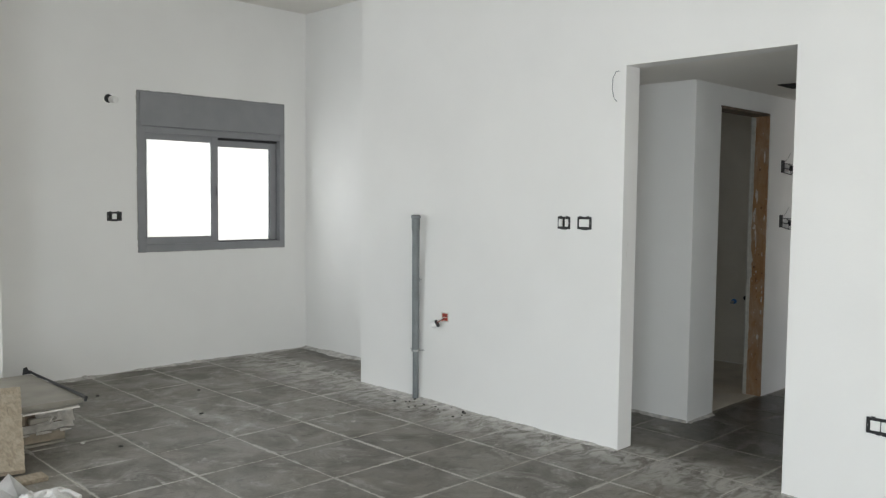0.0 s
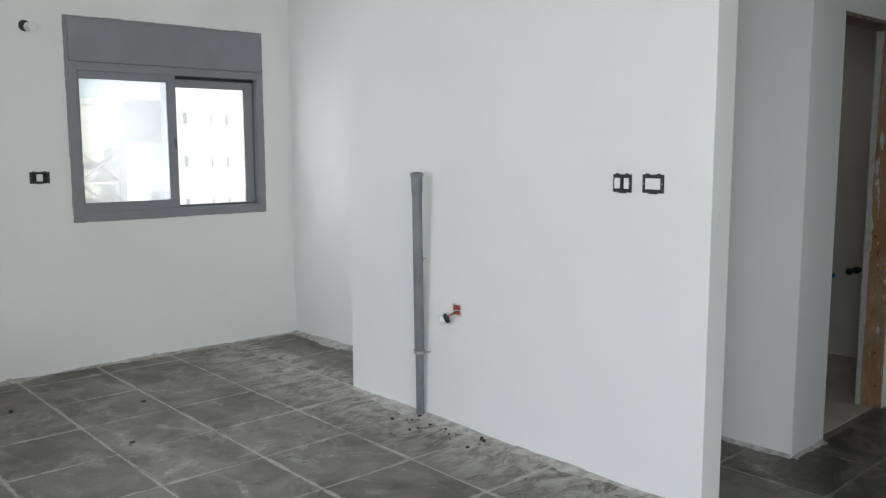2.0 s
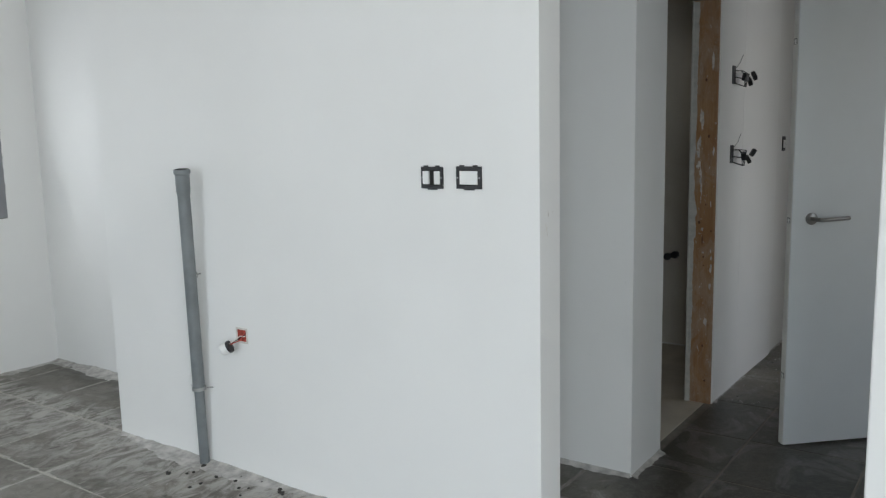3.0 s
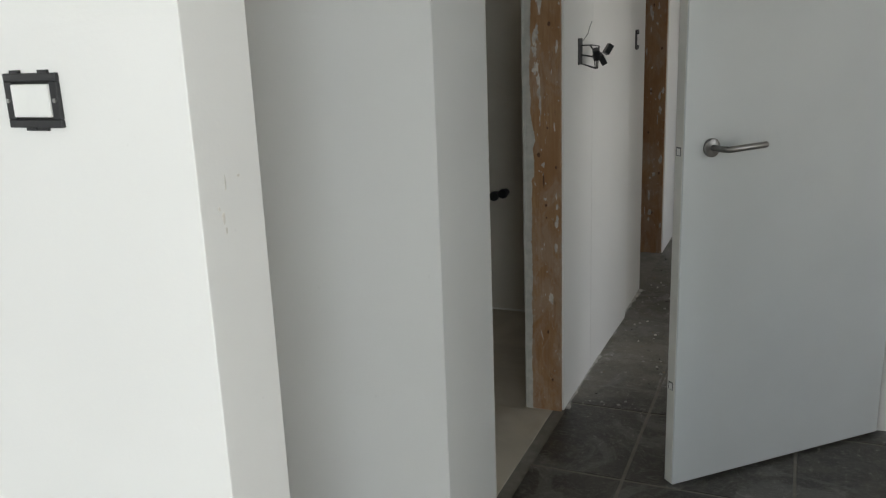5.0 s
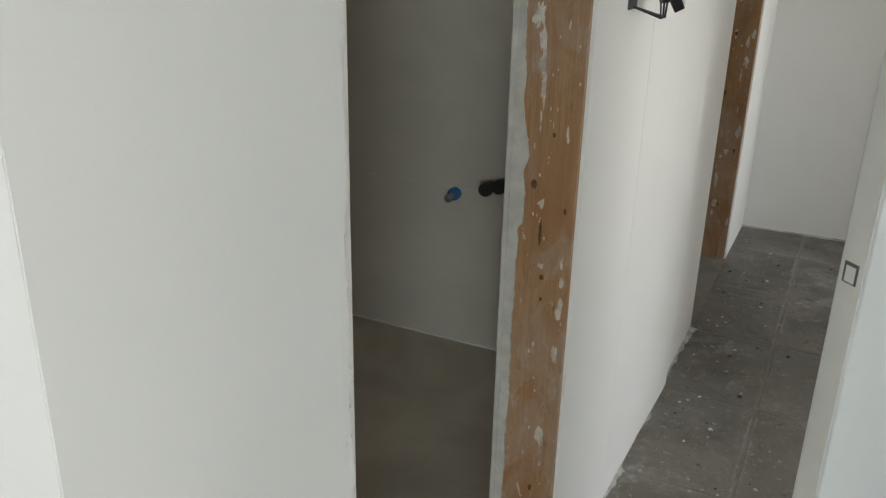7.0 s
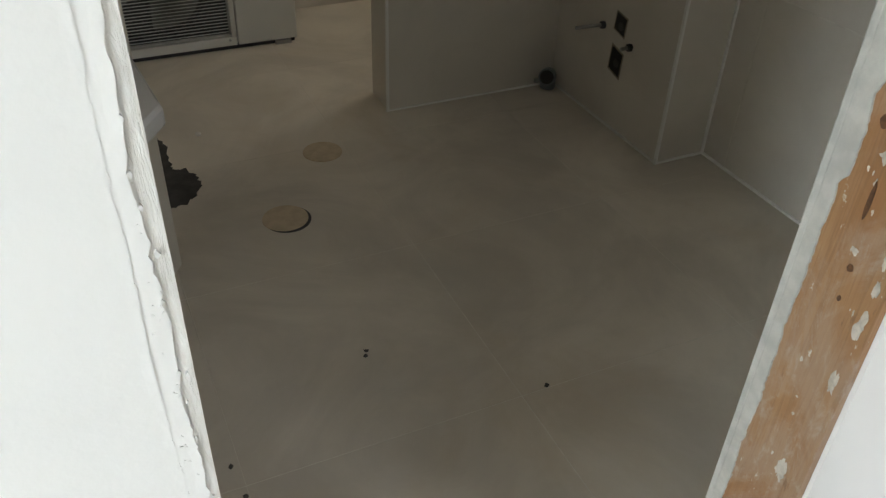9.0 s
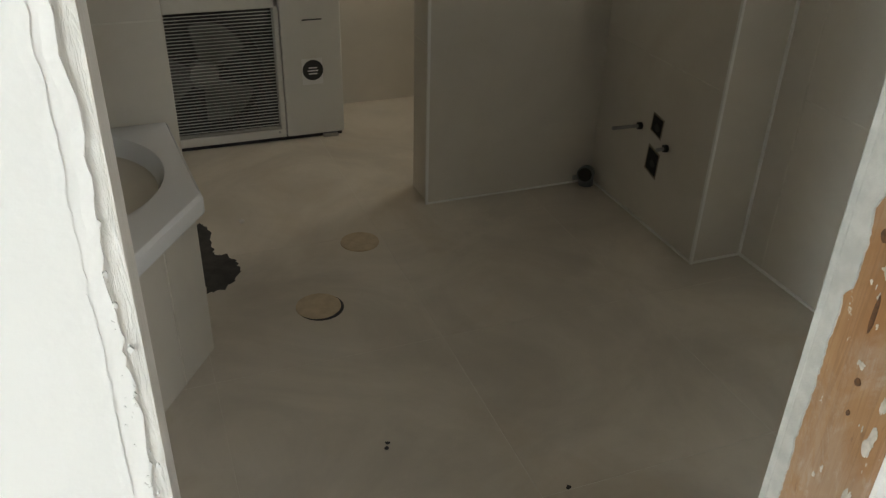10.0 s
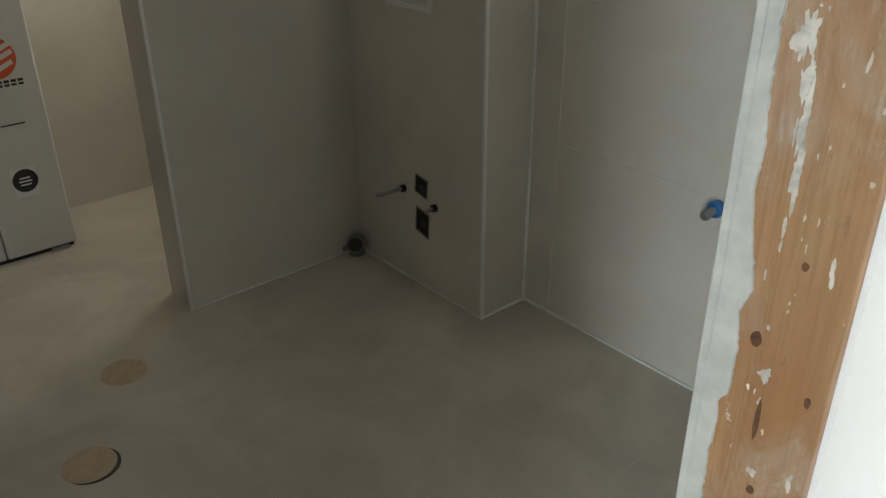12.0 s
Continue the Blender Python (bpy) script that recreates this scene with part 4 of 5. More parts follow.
# flat black plate in place of the shaded depth of the opening
part("opening", boxed(5.38, 5.62, 1.95, 2.52, HALL_CEILING - 0.004, HALL_CEILING + 0.004), DARK, vent)


# ---- living room: building materials on the floor ----
def crumpled(x0, x1, y0, z0, z1, depth, seed):
    """A stiff sheet of torn wrapping, crushed into folds, hanging over a front edge."""
    bm = bmesh.new()
    across, down, rows = 40, 12, []
    for j in range(down + 1):
        row = []
        for i in range(across + 1):
            u, v = i / across, j / down
            x = x0 + (x1 - x0) * u
            tear = 0.35 * noise.fractal(Vector((x * 9, seed, 0.3)), 0.8, 2.0, 4)
            z = z0 + (z1 - z0) * min(1.0, max(0.0, v + (1 - v) * tear * 0.8))
            fold = noise.ridged_multi_fractal(Vector((x * 11, z * 16, seed)), 0.9, 2.0, 4, 1.0, 2.0)
            row.append(bm.verts.new((x, y0 - depth * (0.25 + 0.5 * fold) * (0.4 + 0.6 * (1 - v)), z)))
        rows.append(row)
    for r, q in zip(rows, rows[1:]):
        for i in range(across):
            bm.faces.new((r[i], r[i + 1], q[i + 1], q[i]))
    bmesh.ops.solidify(bm, geom=bm.faces[:], thickness=0.002)
    return bm


def slab_stack():
    """Slabs on cartons, with crushed wrapping hanging out between them."""
    st = thing("slab_stack", (1.45, 5.3, 0), "stack of beige slabs and torn cartons on the floor", "building material")
    part("slab", boxed(0.94, 1.845, 4.965, 5.70, 0.0, 0.014, bevel=0.003), SLAB, st)
    part("carton", boxed(0.95, 1.850, 4.985, 5.69, 0.0145, 0.075, bevel=0.006), CARTON, st, "crushed brown carton")
    part("slab", boxed(0.94, 1.875, 4.955, 5.70, 0.0755, 0.086, bevel=0.003), SLAB, st)
    part("carton", boxed(0.96, 1.85, 5.02, 5.68, 0.0865, 0.205, bevel=0.008), WRAP_DARK, st, "dark brown carton set back")
    part("wrapping", crumpled(1.38, 1.885, 4.995, 0.088, 0.122, 0.055, 3.0), PAPER, st, "crumpled white wrapping")
    part("wrapping", crumpled(1.69, 1.895, 5.005, 0.118, 0.206, 0.05, 7.0), PAPER, st, "crumpled white wrapping")
    rng = random.Random(4)
    y = 5.0
    bm = bmesh.new()
    while y < 5.6:
        deep = rng.uniform(0.06, 0.16)
        box(bm, 1.84, 1.875 + rng.uniform(-0.012, 0.014), y, y + deep, 0.09 + rng.uniform(0.0, 0.03), 0.20 - rng.uniform(0.002, 0.03), 0.004)
        y += deep * rng.uniform(0.9, 1.4)
    part("side_flap", bm, CARTON, st, "torn carton flaps")
    part("slab", boxed(0.93, 1.895, 4.925, 5.71, 0.2065, 0.225, bevel=0.003), SLAB, st)
    z = 0.2255
    part("top_slab", boxed(0.90, 1.915, 4.89, 5.735, z + 0.001, z + 0.026, bevel=0.003), SLAB, st, "grey-beige polished slab")
    z += 0.042 - 0.016
    run = [(1.913, 5.75, z + 0.014), (1.915, 5.6, z + 0.009), (1.917, 5.45, z + 0.011), (1.919, 5.3, z + 0.009), (1.921, 5.1, z + 0.010), (1.923, 4.95, z + 0.008), (1.926, 4.875, z + 0.003), (1.918, 4.865, z - 0.014)]
    part("edge_strip", tubed(run, [0.006, 0.009, 0.007, 0.009, 0.008, 0.010, 0.011, 0.007], 8), BLACK, st, "dark rubber strip lying on the slab edge")
    torn = prism([(1.868, 0.0), (1.930, 0.002), (1.922, 0.018), (1.902, 0.026), (1.892, 0.046), (1.874, 0.040)], 0.0, 0.012)
    part("strip_end", moved(torn, Matrix(((1, 0, 0, 0), (0, 0, -1, 5.752), (0, 1, 0, z), (0, 0, 0, 1)))), BLACK, st)
    part("pressed_board", boxed(0.92, 1.905, 4.905, 5.72, 0.196, 0.2062, bevel=0.002), PAPER, st, "thin pale board under the slabs")
    part("carton", boxed(1.45, 1.64, 4.985, 5.2, 0.123, 0.196, bevel=0.005), CARTON, st, "crushed brown carton")
    part("packing_strip", boxed(1.655, 1.80, 4.962, 5.0, 0.128, 0.158, bevel=0.004), SLAB, st)
    for k in range(9):
        x = 0.98 + 0.1 * k + rng.uniform(-0.03, 0.03)
        part("torn_edge", crumpled(x, x + rng.uniform(0.05, 0.12), 4.962, 0.070, 0.078 + rng.uniform(0, 0.012), 0.02, 20.0 + k), PAPER, st)
    return st


slab_stack()


def leaning_planks():
    """Rough planks that lean on the stack and run down to the floor."""
    ob = thing("plank_pile", (1.35, 4.7, 0), "worn beige planks leaning on the slab stack", "plank")
    foot, head = Vector((1.470, 4.455, 0.03)), Vector((1.625, 5.0, 0.305))
    way = (head - foot).normalized()
    side = Vector((-way.y, way.x, 0)).normalized()
    up = way.cross(side)
    if up.z < 0:
        up = -up
    rng = random.Random(8)
    at = 0.0
    for k in range(4):
        wide = (0.125, 0.10, 0.13, 0.12)[k]
        slip = (0.0, 0.012, -0.008, 0.01)[k]
        bm = bmesh.new()
        steps, rows = 26, []
        for i in range(steps + 1):
            p = foot + way * (slip + 0.66 * i / steps)
            a = p + side * (at + rng.uniform(0, 0.004))
            b = p + side * (at + wide - rng.uniform(0, 0.004))
            rows.append([bm.verts.new(q) for q in (a, b, b + up * 0.024, a + up * (0.024 - rng.uniform(0, 0.003)))])
        for r, q in zip(rows, rows[1:]):
            for n in range(4):
                bm.faces.new((r[n], r[(n + 1) % 4], q[(n + 1) % 4], q[n]))
        bm.faces.new(rows[0])
        bm.faces.new(rows[-1][::-1])
        part("plank", bm, PLANK, ob)
        at += wide + 0.003
    part("offcut", boxed(1.42, 1.545, 4.36, 4.46, 0.0, 0.022, bevel=0.003), PLANK, ob)
    return ob


leaning_planks()


def sack():
    """A flat white sack with one stiff fold standing up."""
    ob = thing("plastic_sack", (1.38, 4.12, 0), "crumpled white plastic sack on the floor", "sack")
    bm = bmesh.new()
    count, rows = 26, []
    for i in range(count + 1):
        row = []
        for j in range(count + 1):
            u, v = i / count - 0.5, j / count - 0.5
            h = 0.035 + 0.05 * noise.fractal(Vector((u * 5 + 2, v * 5, 3)), 0.8, 2.0, 5)
            h *= max(0.0, 1 - (2 * max(abs(u), abs(v))) ** 4)
            row.append(bm.verts.new((1.33 + u * 0.44 + 0.03 * v, 4.03 + v * 0.30, 0.004 + max(0.0, h))))
        rows.append(row)
    for i in range(count):
        for j in range(count):
            bm.faces.new((rows[i][j], rows[i + 1][j], rows[i + 1][j + 1], rows[i][j + 1]))
    part("sheet", bm, PLASTIC_BAG, ob, "", True)
    bm = bmesh.new()
    pts = [(1.20, 4.17, 0.01), (1.26, 4.18, 0.085), (1.31, 4.175, 0.135), (1.36, 4.16, 0.075), (1.41, 4.13, 0.02), (1.33, 4.10, 0.03), (1.25, 4.12, 0.04)]
    vs = [bm.verts.new(p) for p in pts]
    for k in range(1, 4):
        bm.faces.new((vs[k], vs[k + 1], vs[5]))
    bm.faces.new((vs[0], vs[1], vs[6]))
    bm.faces.new((vs[1], vs[5], vs[6]))
    bmesh.ops.solidify(bm, geom=bm.faces[:], thickness=0.004)
    part("fold", bm, PLASTIC_BAG, ob)
    part("hem", tubed([(1.36, 4.14, 0.02), (1.45, 4.12, 0.032), (1.53, 4.07, 0.028), (1.56, 4.0, 0.012)], 0.011, 10), PLASTIC_BAG, ob, "", True)
    return ob


sack()


# ---- bathroom ----
ORIGIN[0] = BATH


def bathtub():
    """A white corner bath behind a tiled apron, with a slanted front."""
    tub = thing("bathtub", (4.8, 4.1, 0), "white acrylic corner bath behind a tiled apron", "bathtub")
    x0, y1 = CX2 + 0.022, 4.607
    outer = [(5.262, y1), (5.302, 4.128), (5.072, 3.775), (4.93, 3.775), (4.93, 4.03), (x0, 4.03), (x0, y1)]
    # apron
    inner = [(5.246, y1), (5.282, 4.190), (5.020, 3.79), (4.94, 3.79), (4.94, 4.04), (x0, 4.04), (x0, y1)]
    part("apron", prism(inner, 0.0, 0.43), BWALL, tub, "greige tiled apron")
    # rim with an oval basin
    bm = bmesh.new()
    cx, cy = 4.975, 4.30
    count = 48

    def edge_at(a, grow=0.0):
        d = Vector((math.cos(a), math.sin(a)))
        best = 9.0
        pts = [Vector(p) for p in outer]
        for p, q in zip(pts, pts[1:] + pts[:1]):
            e = q - p
            den = d.x * e.y - d.y * e.x
            if abs(den) < 1e-9:
                continue
            w = p - Vector((cx, cy))
            t = (w.x * e.y - w.y * e.x) / den
            s = (w.x * d.y - w.y * d.x) / den
            if t > 0 and -1e-6 <= s <= 1 + 1e-6:
                best = min(best, t)
        return Vector((cx, cy)) + d * (best - grow)

    angles = sorted([2 * math.pi * k / count for k in range(count)] + [math.atan2(y - cy, x - cx) % (2 * math.pi) for x, y in outer])
    rings = []
    for grow, z in ((0.004, 0.425), (0.0, 0.432), (0.0, 0.466), (0.008, 0.475), (0.02, 0.477)):
        rings.append([bm.verts.new((*edge_at(a, grow), z)) for a in angles])
    for s, z in ((1.0, 0.474), (0.985, 0.469), (0.95, 0.452), (0.86, 0.385), (0.74, 0.31), (0.58, 0.25), (0.4, 0.22), (0.2, 0.21)):
        ring = []
        for a in angles:
            long = 0.256 if math.cos(a) > 0 else 0.6
            reach = 1 / math.hypot(math.cos(a) / long, math.sin(a) / 0.29)
            reach = s * min(reach, (edge_at(a) - Vector((cx, cy))).length - 0.04)
            ring.append(bm.verts.new((cx + math.cos(a) * reach, cy + math.sin(a) * reach, z)))
        rings.append(ring)
    for r, q in zip(rings, rings[1:]):
        for k in range(len(angles)):
            j = (k + 1) % len(angles)
            bm.faces.new((r[k], r[j], q[j], q[k]))
    bm.faces.new(rings[-1])
    part("shell", bm, ACRYLIC, tub, "glossy white acrylic rim and basin", True)
    a, b = Vector((5.282, 4.190, 0)), Vector((5.020, 3.79, 0))
    for s in (0.32, 0.74):
        p = a.lerp(b, s)
        out = Vector((b.y - a.y, a.x - b.x, 0)).normalized() * -1
        m = Matrix.Translation(p + out * 0.0005) @ Matrix.Rotation(math.atan2((b - a).y, (b - a).x), 4, "Z")
        part("tile_joint", moved(boxed(-0.002, 0.002, -0.002, 0.002, 0.0, 0.43), m), BGROUT, tub)
    return tub


bathtub()


def outdoor_unit():
    """A tall two-fan air-conditioning unit, not yet mounted."""
    x0, xs, x1, y0, y1, top = 5.06, 5.738, 5.976, 5.497, 5.82, 1.25
    ac = thing("air_conditioner", (5.5, 5.65, 0), "tall cream two-fan outdoor air conditioner standing on the floor", "air conditioner")
    bm = bmesh.new()
    box(bm, x0, x1, y0 + 0.05, y1, 0.012, top, 0.006)
    body = part("body", bm, ENAMEL, ac)
    part("side_panel", boxed(xs + 0.003, x1, y0, y0 + 0.06, 0.014, top, bevel=0.006), ENAMEL, ac, "smooth cream service panel")
    bm = bmesh.new()
    box(bm, x0, xs, y0 + 0.004, y0 + 0.05, 0.014, 0.050, 0.004)
    box(bm, x0, xs, y0 + 0.004, y0 + 0.05, 0.532, 0.594, 0.004)
    box(bm, x0, xs, y0 + 0.004, y0 + 0.05, 1.085, top, 0.004)
    box(bm, x0, x0 + 0.03, y0 + 0.004, y0 + 0.05, 0.050, 1.085, 0.004)
    box(bm, xs - 0.02, xs, y0 + 0.004, y0 + 0.05, 0.050, 1.085, 0.004)
    part("front_frame", bm, ENAMEL, ac)
    # black strip put in for the shade in the gap under the unit
    part("base_gap", boxed(x0 + 0.01, x1 - 0.01, y0 + 0.01, y1, 0.0, 0.013), BLACK, ac, "black strip put in for the dark gap under the unit")
    for low, high in ((0.050, 0.532), (0.594, 1.085)):
        cz, cx = (low + high) / 2, (x0 + xs) / 2 + 0.045
        part("fan_cavity", boxed(x0 + 0.03, xs - 0.02, y0 + 0.046, y0 + 0.0495, low, high), COIL, ac)
        rim = bmesh.new()
        ring = [(cx + math.cos(a) * 0.225, y0 + 0.040, cz + math.sin(a) * 0.225) for a in (k * math.pi / 20 for k in range(41))]
        tube(rim, ring, 0.008, 8, False)
        fan = part("fan", rim, FAN, ac, "grey fan with broad blades")
        hub = part("hub", tubed([(cx, y0 + 0.044, cz), (cx, y0 + 0.028, cz)], [0.06, 0.05], 20), BLADE, fan)
        for k in range(3):
            bm = bmesh.new()
            a0 = k * 2 * math.pi / 3 + (0.5 if low < 0.3 else 1.2)
            steps, rows = 7, []
            for i in range(steps + 1):
                a = a0 + i * 0.18
                r1 = 0.205 - 0.03 * abs(i / steps - 0.6)
                rows.append([bm.verts.new((cx + math.cos(a) * r, y0 + 0.042 - 0.016 * i / steps, cz + math.sin(a) * r)) for r in (0.05, 0.13, r1)])
            for r, q in zip(rows, rows[1:]):
                for j in range(2):
                    bm.faces.new((r[j], r[j + 1], q[j + 1], q[j]))
            bmesh.ops.solidify(bm, geom=bm.faces[:], thickness=0.002)
            part("blade", bm, BLADE, fan)
        bm = bmesh.new()
        z = low + 0.008
        while z < high - 0.004:
            box(bm, x0 + 0.022, xs - 0.012, y0 + 0.004, y0 + 0.0068, z, z + 0.0026)
            z += 0.0125
        part("grille", bm, GRILLE, ac, "pale slatted fan grille")
        for x in (xs - 0.028, x0 + 0.05):
            part("screw", tubed([(x, y0 + 0.006, low - 0.012), (x, y0 + 0.001, low - 0.012)], 0.005, 10), ZINC, ac)
    # printed disc with pale stripes, a row of black bars below it
    lx, lz = 5.854, 0.700
    seal = part("emblem", tubed([(lx, y0 + 0.001, lz), (lx, y0 - 0.0012, lz)], 0.067, 40), ORANGE, ac, "round orange-red emblem")
    for k, (dz, length, shift) in enumerate(((0.028, 0.075, 0.022), (0.0, 0.085, 0.018), (-0.03, 0.07, 0.02))):
        m = Matrix.Translation((lx + shift, y0 - 0.0014, lz + dz)) @ Matrix.Rotation(radians(-24), 4, "Y")
        part("stripe", moved(boxed(-length / 2, length / 2, -0.0006, 0.0004, -0.0075, 0.0075), m), ENAMEL, seal)
    for k in range(7):
        x = lx - 0.074 + k * 0.0215
        part("print_bar", boxed(x, x + 0.0165, y0 - 0.0010, y0 + 0.0006, 0.606, 0.614), INK, ac)
        part("print_bar", boxed(x, x + 0.0165, y0 - 0.0010, y0 + 0.0006, 0.618, 0.627), INK, ac)
    slot = part("grip_slot", boxed(lx - 0.035, lx + 0.05, y0 - 0.004, y0 + 0.002, 0.468, 0.482, bevel=0.002), ENAMEL, ac)
    part("grip_shadow", boxed(lx - 0.03, lx + 0.046, y0 - 0.0048, y0 - 0.003, 0.479, 0.4835), BLACK, slot)
    plate = part("sticker", boxed(lx - 0.04, lx + 0.042, y0 - 0.0012, y0 + 0.0005, 0.225, 0.33), WHITE, ac, "white sticker with a round dark badge")
    badge = part("badge", tubed([(lx + 0.003, y0 - 0.0008, 0.283), (lx + 0.003, y0 - 0.0022, 0.283)], 0.041, 28), INK, plate)
    for dz, w in ((0.010, 0.034), (-0.002, 0.042), (-0.014, 0.034)):
        part("badge_bar", boxed(lx + 0.003 - w / 2, lx + 0.003 + w / 2, y0 - 0.0028, y0 - 0.002, 0.283 + dz - 0.003, 0.283 + dz + 0.002), WHITE, badge)
    part("foot", boxed(x1 - 0.09, x1 - 0.03, y0 - 0.012, y0 + 0.05, 0.0, 0.013), ZINC, ac)
    return ac


outdoor_unit()

BX = 6.738
plate = thing("flush_niche", (BX, 4.48, 0.90), "white-framed opening for a cistern flush plate", "flush plate")
bm = bmesh.new()
y0, y1, z0, z1, t = 4.374, 4.586, 0.891, 0.990, 0.016
box(bm, BX - 0.008, BX + 0.002, y0, y1, z0, z0 + t)
box(bm, BX - 0.008, BX + 0.002, y0, y1, z1 - t, z1)
box(bm, BX - 0.008, BX + 0.002, y0, y0 + t, z0 + t, z1 - t)
box(bm, BX - 0.008, BX + 0.002, y1 - t, y1, z0 + t, z1 - t)
part("frame", bm, TRIM, plate)
bm = bmesh.new()
box(bm, BX + 0.002, 6.84, 4.3905, 4.3935, 0.908, 0.973)
box(bm, BX + 0.002, 6.84, 4.5665, 4.5695, 0.908, 0.973)
box(bm, BX + 0.002, 6.84, 4.3935, 4.5665, 0.9075, 0.9105)
box(bm, BX + 0.002, 6.84, 4.3935, 4.5665, 0.9705, 0.9735)
part("lining", bm, TRIM, plate)
part("hollow", boxed(6.841, 6.85, 4.391, 4.569, 0.908, 0.973), DARK, plate)

for y, z, wide, high in ((4.440, 0.350, 0.056, 0.062), (4.437, 0.228, 0.062, 0.086)):
    hole = thing("pipe_opening", (BX, y, z), "rough dark hole in the wall tiles, drawn as a black patch", "hole", "toilet connections")
    rng = random.Random(int(z * 1000))
    ring = [(y + math.cos(a) * wide * 0.66 * rng.uniform(0.85, 1.1), z + math.sin(a) * high * 0.62 * rng.uniform(0.85, 1.1)) for a in (math.pi / 4 + 0.12 + k * math.pi / 2 for k in range(4))]
    # black patch on the tiles for the shade inside the hole
    part("hollow", moved(prism(ring, 0, 0.0015), Matrix(((0, 0, -1, BX), (1, 0, 0, 0), (0, 1, 0, 0), (0, 0, 0, 1)))), DARK, hole)
    part("pipe_end", tubed([(BX + 0.002, y - 0.006, z - 0.004), (BX - 0.006, y - 0.006, z - 0.004)], 0.013, 16), SOOT, hole, "dark pipe end inside")
    part("broken_rim", moved(prism([(p[0] * 1.0 + (p[0] - y) * 0.2, p[1] + (p[1] - z) * 0.2) for p in ring], 0, 0.0007), Matrix(((0, 0, -1, BX), (1, 0, 0, 0), (0, 1, 0, 0), (0, 0, 0, 1)))), CARTON, hole, "chipped tile rim")
for y, z, far in ((4.528, 0.318, 0.10), (4.374, 0.300, 0.035)):
    rod = thing("threaded_rod", (BX, y, z), "threaded steel rod sticking out of the wall", "rod", "toilet connections")
    part("rod", tubed([(BX + 0.004, y, z), (BX - far, y + far * 0.15, z - 0.004)], 0.006, 10), ZINC, rod)
    part("nut", tubed([(BX + 0.001, y, z), (BX - 0.012, y, z)], 0.013, 6), BLACK, rod)
elbow = thing("floor_drain", (6.70, 4.765, 0), "stub of dark drain pipe in the corner", "pipe")
part("stub", tubed([(6.70, 4.765, -0.002), (6.70, 4.765, 0.035), (6.693, 4.755, 0.05), (6.675, 4.735, 0.055)], [0.028, 0.028, 0.03, 0.031], 18), PVC, elbow, "", True)
part("bore", tubed([(6.6745, 4.7345, 0.055), (6.673, 4.733, 0.0555)], 0.025, 16), DARK, elbow)
part("pipe_tail", tubed([(6.70, 4.79, 0.02), (6.66, 4.79, 0.02)], 0.009, 10), ZINC, elbow)

ORIGIN[0] = Vector((0, 0, 0))
for i, (x, y, z, w, h) in enumerate([(4.065, 2.749, 1.105, 0.003, 0.008), (4.058, 2.749, 1.118, 0.002, 0.003), (4.068, 2.749, 1.088, 0.002, 0.005), (4.104, 2.749, 1.155, 0.003, 0.002), (4.075, 2.749, 1.15, 0.0015, 0.010)]):
    rng = random.Random(50 + i)
    ring = [(math.cos(a) * w * rng.uniform(0.4, 1.2), math.sin(a) * h * rng.uniform(0.4, 1.2)) for a in (k * math.pi / 7 for k in range(14))]
    tagged(finish("wall_scuff", moved(prism(ring, 0, 0.0008), Matrix(((1, 0, 0, x), (0, 0, -1, y), (0, 1, 0, z), (0, 0, 0, 1)))), PAPER), "grey scuff knocked into the white plaster edge", "scuff", "plaster scuffs")

ORIGIN[0] = BATH
tap = thing("water_valve", (6.921, 3.53, 0.53), "blue water inlet plug with a steel stub", "valve")
part("flange", tubed([(6.923, 3.53, 0.535), (6.900, 3.53, 0.535), (6.896, 3.53, 0.535)], [0.021, 0.021, 0.016], 20), BLUE, tap, "blue plastic plug", True)
part("stub", tubed([(6.90, 3.53, 0.535), (6.862, 3.534, 0.527)], 0.010, 12), ZINC, tap)
part("nut", tubed([(6.880, 3.532, 0.531), (6.865, 3.534, 0.5275)], 0.013, 6), ZINC, tap)

for y, z in ((3.405, 0.578), (3.36, 0.592)):
    plug = thing("pipe_plug", (6.921, y, z), "black pipe stub plugged in the tiled wall", "pipe", "washbasin connections")
    part("stub", tubed([(6.923, y, z), (6.88, y, z)], 0.018, 16), BLACK, plug)
    part("cap", tubed([(6.88, y, z), (6.865, y, z)], [0.024, 0.021], 16), BLACK, plug)

for x, y, r, gap in ((5.583, 4.292, 0.064, True), (5.792, 4.608, 0.062, False)):
    disc = thing("drain_cover", (x, y, 0), "round tan cover plate in the floor", "drain cover", "floor drain covers")
    part("cover", tubed([(x, y, 0.0), (x, y, 0.003)], [r, r - 0.001], 36), CORK, disc)
    if gap:
        ring = [(x + math.cos(a) * (r + 0.001), y + math.sin(a) * (r + 0.001)) for a in (k * math.pi / 14 for k in range(28))]
        part("gap", prism([(x + 0.005 + (px - x) * 1.0, y - 0.007 + (py - y) * 1.0) for px, py in ring], 0.0, 0.0012), BLACK, disc, "dark open joint")

rng = random.Random(31)
outline = [(5.30, 4.46), (5.345, 4.465), (5.385, 4.51), (5.405, 4.555), (5.40, 4.62), (5.375, 4.66), (5.345, 4.67), (5.34, 4.72), (5.35, 4.80), (5.34, 4.87), (5.315, 4.89), (5.285, 4.86), (5.275, 4.60)]
ragged = []
for p, q in zip(outline, outline[1:] + outline[:1]):
    for k in range(5):
        ragged.append((p[0] + (q[0] - p[0]) * k / 5 + rng.uniform(-0.006, 0.006), p[1] + (q[1] - p[1]) * k / 5 + rng.uniform(-0.006, 0.006)))
